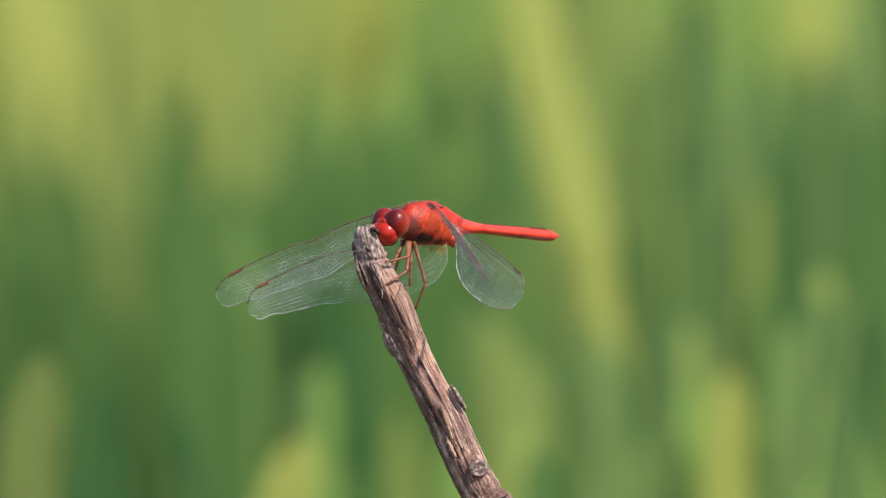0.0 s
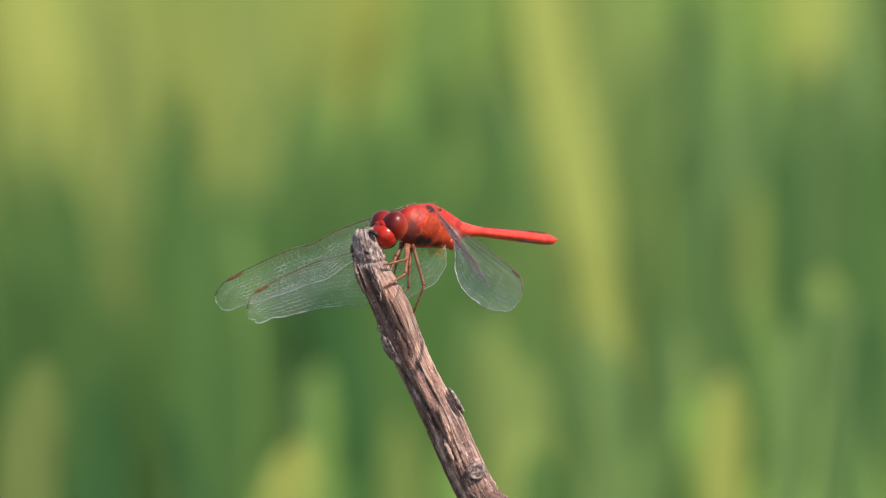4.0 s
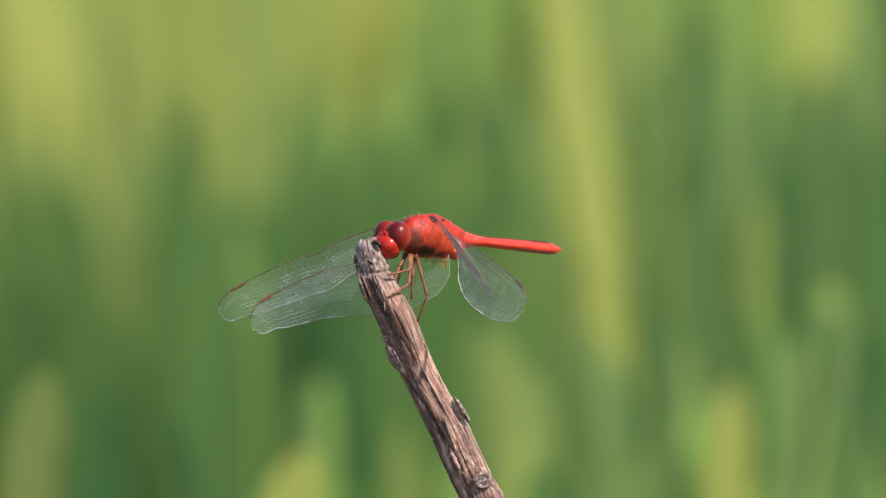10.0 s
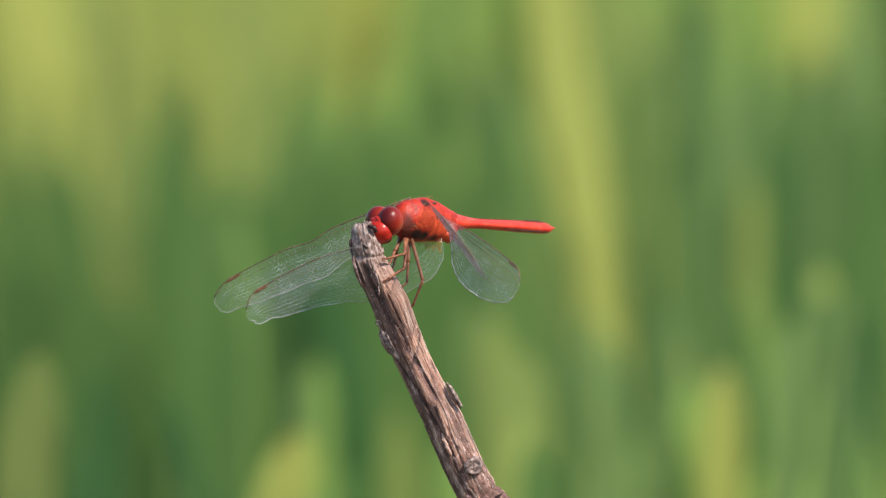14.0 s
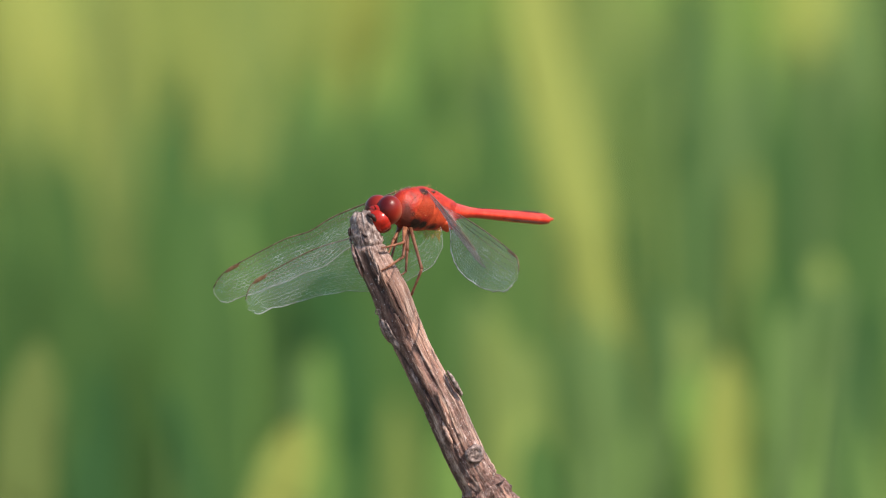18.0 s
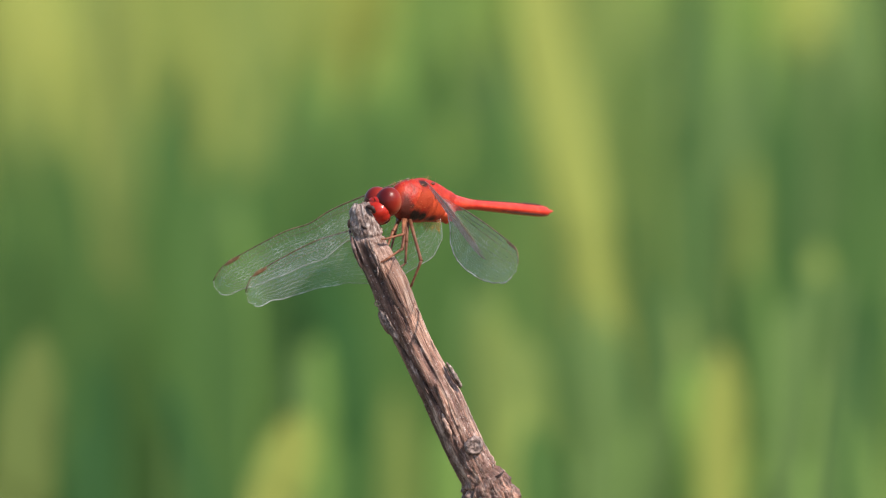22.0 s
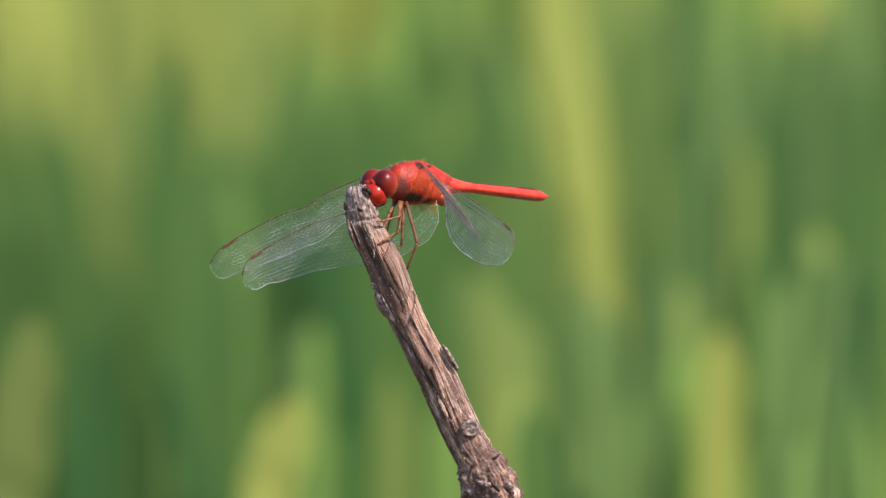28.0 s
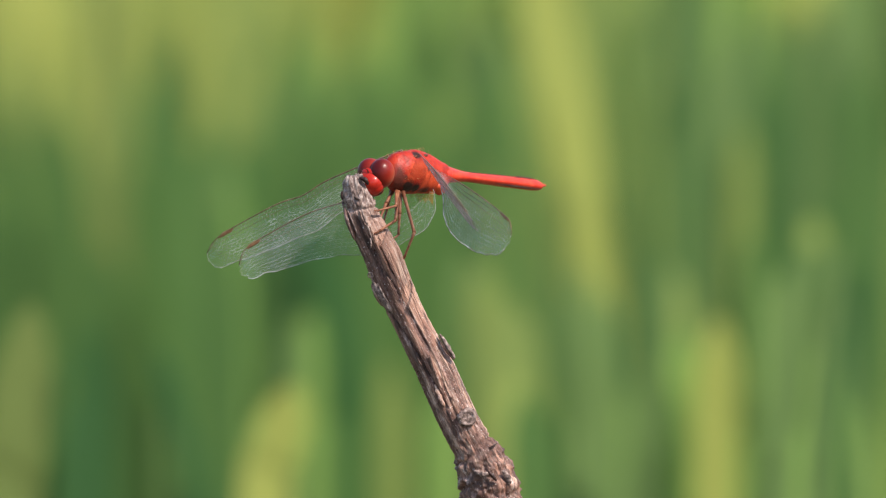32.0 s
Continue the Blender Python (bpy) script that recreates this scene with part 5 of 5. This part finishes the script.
    tall_leaf("light", 1.90, 0.0078, (-0.088, 0.000), (-0.088, 0.525), (-0.088, 0.611), (-0.087, 0.627), (-0.088, 0.654), taper=2.50)
    tall_leaf("yellow", 2.60, 0.0129, (-0.067, 0.000), (-0.067, 0.509), (-0.067, 0.592), (-0.067, 0.620), (-0.069, 0.652), taper=1.40)
    tall_leaf("light", 1.90, 0.0117, (-0.037, 0.000), (-0.037, 0.539), (-0.037, 0.627), (-0.035, 0.654), (-0.034, 0.687), taper=2.20)
    tall_leaf("light", 1.80, 0.0114, (-0.025, 0.000), (-0.025, 0.550), (-0.025, 0.639), (-0.023, 0.664), (-0.022, 0.695), taper=2.20)
    tall_leaf("green", 1.70, 0.0129, (-0.015, 0.000), (-0.015, 0.554), (-0.015, 0.644), (-0.014, 0.667), (-0.012, 0.694), taper=2.00)
    tall_leaf("light", 1.90, 0.0117, (-0.007, 0.000), (-0.007, 0.539), (-0.007, 0.627), (-0.006, 0.660), (-0.004, 0.695), taper=2.20)
    tall_leaf("green", 1.70, 0.0111, (-0.000, 0.000), (-0.000, 0.554), (-0.000, 0.644), (0.001, 0.663), (0.002, 0.687), taper=2.20)
    tall_leaf("light", 3.00, 0.0250, (0.009, 0.000), (0.009, 0.496), (0.009, 0.577), (0.009, 0.629), (0.008, 0.697), taper=1.60)
    tall_leaf("olive", 3.10, 0.0229, (0.019, 0.000), (0.019, 0.489), (0.019, 0.569), (0.020, 0.622), (0.019, 0.691), taper=1.60)
    tall_leaf("green", 1.80, 0.0133, (0.006, 0.000), (0.006, 0.553), (0.006, 0.643), (0.007, 0.668), (0.009, 0.695), taper=2.00)
    tall_leaf("sage", 1.50, 0.0105, (0.029, 0.000), (0.029, 0.548), (0.029, 0.638), (0.028, 0.678), (0.027, 0.725), taper=2.60)
    tall_leaf("sage", 1.05, 0.0085, (0.025, 0.000), (0.025, 0.564), (0.025, 0.656), (0.023, 0.673), (0.022, 0.689), taper=1.00)
    tall_leaf("olive", 2.60, 0.0161, (0.085, 0.000), (0.085, 0.521), (0.085, 0.606), (0.085, 0.643), (0.083, 0.689), taper=1.60)
    tall_leaf("dark", 1.90, 0.0097, (0.104, 0.000), (0.104, 0.532), (0.104, 0.619), (0.105, 0.654), (0.106, 0.685), taper=2.20)
    tall_leaf("light", 2.20, 0.0092, (0.132, 0.000), (0.132, 0.516), (0.132, 0.600), (0.132, 0.636), (0.133, 0.669), taper=2.20)
    tall_leaf("dark", 0.95, 0.0088, (-0.074, 0.000), (-0.074, 0.543), (-0.074, 0.631), (-0.074, 0.655), (-0.076, 0.678), taper=1.60)
    tall_leaf("olive", 3.05, 0.0202, (-0.108, 0.000), (-0.108, 0.492), (-0.108, 0.573), (-0.106, 0.626), (-0.105, 0.694), taper=1.60)
    tall_leaf("green", 1.70, 0.0148, (0.135, 0.000), (0.135, 0.554), (0.135, 0.644), (0.135, 0.676), (0.136, 0.711), taper=2.00)
    tall_leaf("sage", 1.60, 0.0108, (0.140, 0.000), (0.140, 0.562), (0.140, 0.653), (0.141, 0.678), (0.142, 0.709), taper=2.00)
    tall_leaf("green", 1.50, 0.0070, (-0.070, 0.000), (-0.070, 0.557), (-0.070, 0.648), (-0.069, 0.669), (-0.068, 0.702), taper=2.40)
    tall_leaf("light", 0.95, 0.0088, (0.096, 0.000), (0.096, 0.543), (0.096, 0.631), (0.097, 0.643), (0.098, 0.656), taper=1.00)
    tall_leaf("green", 1.25, 0.0114, (-0.071, 0.000), (-0.071, 0.521), (-0.071, 0.606), (-0.071, 0.629), (-0.073, 0.657), taper=2.00)
    tall_leaf("dark", 1.30, 0.0099, (-0.053, 0.000), (-0.053, 0.516), (-0.053, 0.600), (-0.052, 0.620), (-0.051, 0.643), taper=2.00)
    tall_leaf("yellow", 2.80, 0.0144, (-0.157, 0.000), (-0.157, 0.503), (-0.157, 0.585), (-0.159, 0.629), (-0.164, 0.696), taper=1.60)
    tall_leaf("yellow", 2.90, 0.0122, (-0.121, 0.000), (-0.121, 0.481), (-0.121, 0.560), (-0.123, 0.604), (-0.127, 0.690), taper=1.60)
    tall_leaf("dark", 1.20, 0.0070, (0.110, 0.000), (0.110, 0.526), (0.110, 0.612), (0.109, 0.634), (0.108, 0.660), taper=2.00)
    tall_leaf("olive", 2.50, 0.0135, (0.092, 0.000), (0.092, 0.510), (0.092, 0.594), (0.094, 0.634), (0.097, 0.682), taper=1.60)
    tall_leaf("yellow", 2.70, 0.0108, (0.164, 0.000), (0.164, 0.551), (0.164, 0.640), (0.163, 0.664), (0.162, 0.702), taper=1.60)
    tall_leaf("dark", 1.40, 0.0085, (0.077, 0.000), (0.077, 0.527), (0.077, 0.613), (0.076, 0.634), (0.074, 0.654), taper=2.20)
    tall_leaf("olive", 1.90, 0.0117, (-0.097, 0.000), (-0.097, 0.502), (-0.097, 0.584), (-0.095, 0.613), (-0.096, 0.648), taper=2.00)
    tall_leaf("light", 1.80, 0.0114, (-0.121, 0.000), (-0.121, 0.517), (-0.121, 0.601), (-0.123, 0.624), (-0.124, 0.653), taper=2.00)
    tall_leaf("dark", 1.35, 0.0107, (-0.023, 0.000), (-0.023, 0.549), (-0.023, 0.639), (-0.024, 0.659), (-0.025, 0.682), taper=2.00)
    tall_leaf("dark", 1.40, 0.0102, (-0.039, 0.000), (-0.039, 0.545), (-0.039, 0.634), (-0.039, 0.654), (-0.041, 0.676), taper=2.00)
    tall_leaf("green", 1.50, 0.0105, (-0.015, 0.000), (-0.015, 0.548), (-0.015, 0.638), (-0.015, 0.657), (-0.016, 0.680), taper=2.00)
    tall_leaf("dark", 1.25, 0.0097, (-0.043, 0.000), (-0.043, 0.549), (-0.043, 0.639), (-0.044, 0.655), (-0.045, 0.681), taper=2.00)
    tall_leaf("green", 1.20, 0.0096, (-0.028, 0.000), (-0.028, 0.556), (-0.028, 0.647), (-0.029, 0.663), (-0.030, 0.687), taper=2.00)
    tall_leaf("light", 1.70, 0.0111, (-0.107, 0.000), (-0.107, 0.519), (-0.107, 0.604), (-0.107, 0.626), (-0.109, 0.655), taper=2.00)
    tall_leaf("olive", 2.00, 0.0100, (-0.138, 0.000), (-0.138, 0.507), (-0.138, 0.590), (-0.137, 0.614), (-0.138, 0.646), taper=2.00)
    tall_leaf("green", 1.20, 0.0112, (-0.048, 0.000), (-0.048, 0.568), (-0.048, 0.660), (-0.048, 0.684), (-0.049, 0.710), taper=2.00)
    tall_leaf("dark", 1.40, 0.0102, (-0.044, 0.000), (-0.044, 0.557), (-0.044, 0.647), (-0.044, 0.668), (-0.045, 0.690), taper=2.00)
    tall_leaf("green", 1.25, 0.0091, (-0.056, 0.000), (-0.056, 0.569), (-0.056, 0.662), (-0.056, 0.681), (-0.057, 0.701), taper=2.00)
    tall_leaf("olive", 1.05, 0.0091, (0.029, 0.000), (0.029, 0.556), (0.029, 0.647), (0.028, 0.664), (0.026, 0.685), taper=1.20)
    tall_leaf("olive", 1.90, 0.0125, (0.034, 0.000), (0.034, 0.519), (0.034, 0.603), (0.033, 0.634), (0.031, 0.675), taper=2.20)
    tall_leaf("light", 1.60, 0.0108, (0.040, 0.000), (0.040, 0.528), (0.040, 0.614), (0.040, 0.635), (0.038, 0.657), taper=2.00)
    tall_leaf("light", 0.88, 0.0086, (0.077, 0.000), (0.077, 0.557), (0.077, 0.648), (0.077, 0.662), (0.077, 0.685), taper=0.90)
    tall_leaf("green", 0.80, 0.0117, (0.038, 0.000), (0.038, 0.555), (0.038, 0.646), (0.038, 0.660), (0.036, 0.677), taper=1.00)
    tall_leaf("light", 1.00, 0.0105, (0.109, 0.000), (0.109, 0.538), (0.109, 0.625), (0.110, 0.637), (0.111, 0.655), taper=1.20)
    tall_leaf("light", 1.05, 0.0100, (0.123, 0.000), (0.123, 0.533), (0.123, 0.620), (0.124, 0.632), (0.124, 0.647), taper=1.20)
    tall_leaf("light", 0.95, 0.0074, (0.128, 0.000), (0.128, 0.543), (0.128, 0.631), (0.127, 0.643), (0.126, 0.656), taper=1.20)
    tall_leaf("green", 1.60, 0.0083, (-0.073, 0.000), (-0.073, 0.562), (-0.073, 0.653), (-0.072, 0.682), (-0.070, 0.715), taper=2.60)
    tall_leaf("green", 1.70, 0.0081, (-0.034, 0.000), (-0.034, 0.557), (-0.034, 0.648), (-0.035, 0.676), (-0.036, 0.709), taper=2.60)
    tall_leaf("light", 1.90, 0.0097, (-0.084, 0.000), (-0.084, 0.515), (-0.084, 0.599), (-0.084, 0.627), (-0.086, 0.660), taper=2.20)
    # greener leaves before the pale ones
    tall_leaf("dark", 1.35, 0.0087, (0.094, 0.000), (0.094, 0.549), (0.094, 0.639), (0.095, 0.665), (0.096, 0.691), taper=2.40)
    tall_leaf("green", 1.30, 0.0115, (0.100, 0.000), (0.100, 0.556), (0.100, 0.647), (0.099, 0.672), (0.098, 0.700), taper=2.20)
    tall_leaf("dark", 1.30, 0.0082, (0.114, 0.000), (0.114, 0.559), (0.114, 0.650), (0.115, 0.675), (0.116, 0.698), taper=2.40)
    tall_leaf("green", 1.20, 0.0096, (0.133, 0.000), (0.133, 0.562), (0.133, 0.653), (0.134, 0.679), (0.135, 0.705), taper=2.20)
    tall_leaf("green", 1.25, 0.0097, (0.085, 0.000), (0.085, 0.569), (0.085, 0.662), (0.084, 0.684), (0.083, 0.707), taper=2.20)
    tall_leaf("green", 1.40, 0.0102, (-0.024, 0.000), (-0.024, 0.557), (-0.024, 0.647), (-0.025, 0.671), (-0.026, 0.693), taper=2.20)
    tall_leaf("dark", 1.25, 0.0081, (-0.043, 0.000), (-0.043, 0.558), (-0.043, 0.648), (-0.042, 0.671), (-0.042, 0.694), taper=2.40)
    tall_leaf("green", 1.45, 0.0110, (-0.039, 0.000), (-0.039, 0.546), (-0.039, 0.635), (-0.038, 0.658), (-0.037, 0.682), taper=2.40)
    tall_leaf("green", 1.30, 0.0115, (-0.012, 0.000), (-0.012, 0.556), (-0.012, 0.647), (-0.011, 0.670), (-0.010, 0.695), taper=2.40)
    tall_leaf("dark", 1.30, 0.0092, (0.010, 0.000), (0.010, 0.553), (0.010, 0.643), (0.011, 0.667), (0.012, 0.686), taper=2.40)
    # thin leaves here and there through the stand
    rnd = random.Random(23)
    for n in range(90):
        y = rnd.uniform(1.05, 2.4)
        d = y + 1.988
        across, up = rnd.uniform(-0.0395, 0.0395), rnd.uniform(-0.098, -0.074)
        colour = rnd.choice(("green", "green", "light", "sage") if across < 0 else ("green", "light", "sage", "sage", "dark"))
        if up > -0.083:
            colour = rnd.choice(("light", "olive", "green", "olive", "sage"))
        lean = rnd.uniform(-0.06, 0.06)
        x, z = 0.0129 + across * d, 0.972 + up * d
        tall_leaf(colour, y, rnd.uniform(0.003, 0.0065), (x - 0.3 * lean * z, 0.0), (x - 0.28 * lean * z, 0.5 * z), (x - 0.14 * lean * z, 0.8 * z), (x, z), taper=rnd.uniform(1.6, 3.5))
    # slender stems nearer the eye on the sparser side
    for n in range(14):
        y = rnd.uniform(0.62, 1.05)
        d = y + 1.988
        across, up = rnd.uniform(0.0285, 0.0395), rnd.uniform(-0.112, -0.086)
        lean = rnd.uniform(-0.02, 0.10)
        x, z = 0.0129 + across * d, 0.972 + up * d
        tall_leaf(rnd.choice(("sage", "sage", "light", "light", "green")), y, rnd.uniform(0.0014, 0.0030), (x - 0.3 * lean * z, 0.0), (x - 0.28 * lean * z, 0.5 * z), (x - 0.14 * lean * z, 0.8 * z), (x, z), taper=rnd.uniform(2.0, 4.0))


def rice_field():
    """Everything from the near rows to the far edge of the field."""
    rnd = random.Random(11)
    # a few kinds of blade, shared by the plants
    lib = {c: [blade_mesh("rice_leaf", 0.66, rnd.uniform(0.009, 0.014), rnd.uniform(0.1, 0.55), 0.35, m, rnd.uniform(-0.5, 0.5)) for _ in range(5)] for c, m in LEAVES.items()}

    def plant(x, y, mix, count, height):
        thing = new("rice_plant")
        thing.matrix_basis = pose(x, y, 0.0, 0, 0, rnd.uniform(0, 360))
        tagged(thing, "upright rice plant with long narrow green leaves", "rice plant", "rice plants in the field")
        for i in range(count):
            me = rnd.choice(lib[rnd.choice(mix)])
            b = part("leaf", me, thing)
            k = height / 0.64 * rnd.uniform(0.82, 1.02)
            b.matrix_basis = pose(rnd.uniform(-0.03, 0.03), rnd.uniform(-0.03, 0.03), 0, rnd.uniform(-8, 8), rnd.uniform(-5, 5), rnd.uniform(0, 360)) @ Matrix.Diagonal((k, k, k, 1))

    row = 0
    for y in (2.0, 2.2, 2.4, 2.6, 2.85):
        row += 1
        for i in range(13):
            x = -1.0 + 0.165 * i + rnd.uniform(-0.05, 0.05) + 0.08 * (row % 2)
            mix = ["green", "green", "dark", "green", "light"] if x < 0.12 else ["green", "light", "green", "dark", "olive"]
            plant(x, y + rnd.uniform(-0.08, 0.08), mix, 17, (0.61 if x < -0.12 else 0.645) + rnd.uniform(-0.09, 0.07) - (0.06 if y > 2.5 else 0.0))

    # the rest of the field, past counting
    verts, faces, idx = [], [], []
    names = list(LEAVES)
    co = {c: [([q.co.copy() for q in me.vertices], [tuple(pl.vertices) for pl in me.polygons]) for me in lib[c]] for c in names}
    for n in range(11000):
        y = 3.5 + 11 * rnd.random() ** 1.6
        x = rnd.uniform(-1, 1) * (0.6 + 0.35 * y)
        c = rnd.choices(names, (2.0, 8, 2.2, 0.4, 3, 2.4, 2, 0.5))[0]
        vs, fs = rnd.choice(co[c])
        m = pose(x, y, 0, rnd.uniform(-9, 9), rnd.uniform(-9, 9), rnd.uniform(0, 360)) @ Matrix.Scale(rnd.uniform(0.95, 1.3), 4)
        o = len(verts)
        verts += [m @ q for q in vs]
        faces += [tuple(q + o for q in fc) for fc in fs]
        idx += [names.index(c)] * len(fs)
    far = new("rice_stand", mesh_from("rice_stand", verts, faces, list(LEAVES.values()), idx))
    tagged(far, "dense sunlit stand of green and yellowing rice", "rice", kind="stuff")


ground()
perch = stick()
dragonfly()
near_shoots()
rice_field()


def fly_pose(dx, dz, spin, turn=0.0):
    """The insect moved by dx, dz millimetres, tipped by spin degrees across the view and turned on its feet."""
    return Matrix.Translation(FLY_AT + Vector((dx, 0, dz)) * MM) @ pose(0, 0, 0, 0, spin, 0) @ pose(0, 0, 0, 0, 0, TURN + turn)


def wing_pose(name, spin, turn=0.0):
    root, span, chord = WING_SET[name]
    r = Matrix.Rotation(radians(spin), 3, "Y") @ Matrix.Rotation(radians(turn), 3, "Z")
    return wing_frame(root, r @ Vector(span), r @ Vector(chord))


def motions():
    """All that moves before the camera."""
    # the stick rocks a little as the insect shifts its weight
    lean = [(0.0, 0.0), (2.0, 0.12), (5.5, 0.24), (7.0, 0.03), (8.0, 0.05), (9.0, -0.23), (10.0, -0.54), (11.0, -0.74), (11.8, -0.86), (12.0, 0.59),
            (12.5, 1.11), (13.0, 0.84), (14.0, 0.48), (14.5, 0.4), (16.5, 0.0), (22.0, 0.0), (23.0, -0.15), (24.0, 0.0), (29.0, 0.0), (30.0, -0.15), (31.0, 0.0), (32.0, 0.0)]
    walk(perch, [(t, Matrix.Translation(TIP) @ pose(0, 0, 0, 0, a, 0)) for t, a in lean])
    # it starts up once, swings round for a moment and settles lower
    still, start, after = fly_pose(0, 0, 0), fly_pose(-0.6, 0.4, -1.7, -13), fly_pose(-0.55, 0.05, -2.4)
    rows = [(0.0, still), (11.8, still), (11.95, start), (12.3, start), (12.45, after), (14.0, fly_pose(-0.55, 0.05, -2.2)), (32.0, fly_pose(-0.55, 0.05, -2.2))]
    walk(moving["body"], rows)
    # the feet keep their hold
    for ob in moving["legs"]:
        walk(ob, [(t, m.inverted() @ FLY_REST) for t, m in rows])
    down = pose(0, 0, 0, 0, -2.2, 0)
    walk(moving["abdomen"], [(0.0, TAIL_REST), (3.0, TAIL_REST @ pose(0, 0, 0, 0, -0.5, 0)), (9.0, TAIL_REST @ pose(0, 0, 0, 0, -0.3, 0)), (12.5, TAIL_REST), (16.5, TAIL_REST @ pose(0, 0, 0, 0, -0.8, 0)),
                             (25.0, TAIL_REST @ pose(0, 0, 0, 0, -1.6, 0)), (28.0, TAIL_REST @ down), (32.0, TAIL_REST @ down)])
    glance = HEAD_REST @ pose(-0.4 * MM, 0, -0.4 * MM, 52, -4, -8)
    walk(moving["head"], [(0.0, HEAD_REST), (11.8, HEAD_REST), (11.95, glance), (12.25, glance), (12.45, HEAD_REST), (32.0, HEAD_REST)])
    for name in ("right_forewing", "right_hindwing"):
        rest, flick, sag = wing_pose(name, 0), wing_pose(name, -7, 10), wing_pose(name, -1.5)
        walk(moving[name], [(0.0, rest), (6.0, wing_pose(name, -0.5)), (11.8, wing_pose(name, -0.5)), (11.95, flick), (12.3, flick), (12.45, wing_pose(name, -0.3)), (16.5, wing_pose(name, -0.8)), (28.0, sag), (32.0, sag)])
    # the near wings swing towards the eye while the body turns under them
    back = Matrix.Rotation(radians(13), 3, "Z")
    startled = {name: wing_frame(WING_SET[name][0], back @ Vector(span), back @ Vector(chord)) for name, span, chord in (
        ("left_forewing", (1.6, -37.8, -5.6), (0.30, 0.9, -0.1)), ("left_hindwing", (7.8, -34.0, -5.4), (-0.22, 0.95, -0.16)))}
    # the wind in the nearer leaves
    def sway(ob, rows):
        rest = ob.matrix_basis.copy()
        walk(ob, [(t, rest @ pose(0, 0, 0, 0, a, 0)) for t, a in rows])

    tip = [c for c in windy["blade"].children if c.name.startswith("leaf_tip")][0]
    sway(tip, [(0.0, 0.0), (3.0, 1.0), (5.5, 3.5), (6.0, 4.0), (9.0, 5.0), (11.0, 4.0), (13.0, 4.0), (16.5, 1.0), (19.0, 0.5), (21.0, 1.0), (23.0, 1.5), (25.0, 2.5), (28.0, 4.0), (30.0, 3.0), (32.0, 2.5)])
    sway(windy["tuft"], [(0.0, 0.0), (1.0, -0.05), (2.0, -0.4), (3.5, -0.36), (5.5, -0.1), (6.0, -0.14), (6.5, -0.36), (7.0, -0.36), (8.0, -0.1), (9.0, -0.15), (10.0, -0.34), (11.0, -0.3), (12.0, -0.2),
                         (13.0, -0.42), (14.0, -0.38), (16.5, -0.05), (19.0, 0.0), (21.0, -0.3), (22.5, -0.2), (23.5, 0.0), (25.5, 0.0), (27.5, 0.02), (30.0, -0.1), (31.0, -0.4), (32.0, -0.1)])
    sway(windy["low"], [(0.0, 0.0), (2.0, -0.06), (3.0, -0.02), (6.0, -0.12), (9.0, 0.05), (13.0, -0.08), (17.0, 0.02), (21.0, -0.08), (25.0, 0.04), (28.0, 0.0), (30.5, -0.08), (32.0, 0.0)])
    sway(windy["dark"], [(0.0, 0.0), (1.0, -0.05), (2.0, -0.38), (3.5, -0.42), (5.5, 0.0), (6.0, -0.1), (6.6, -0.62), (7.0, -0.4), (8.0, -0.05), (9.0, -0.05), (10.0, -0.3), (11.0, -0.2), (12.0, -0.2),
                         (13.0, -0.62), (14.0, -0.4), (16.5, 0.0), (19.0, 0.0), (21.0, -0.25), (23.0, 0.0), (28.0, 0.0), (30.0, -0.1), (31.0, -0.4), (32.0, 0.0)])
    sway(windy["disc"], [(0.0, 0.0), (2.0, -0.05), (3.0, 0.06), (6.0, 0.08), (9.0, 0.12), (12.0, 0.1), (14.0, 0.0), (18.0, 0.06), (23.0, -0.05), (28.0, 0.03), (32.0, 0.0)])
    for name in ("left_forewing", "left_hindwing"):
        rest, flick = wing_pose(name, 0), startled[name]
        walk(moving[name], [(0.0, rest), (11.8, rest), (11.95, flick), (12.3, flick), (12.45, rest), (32.0, rest)])


motions()
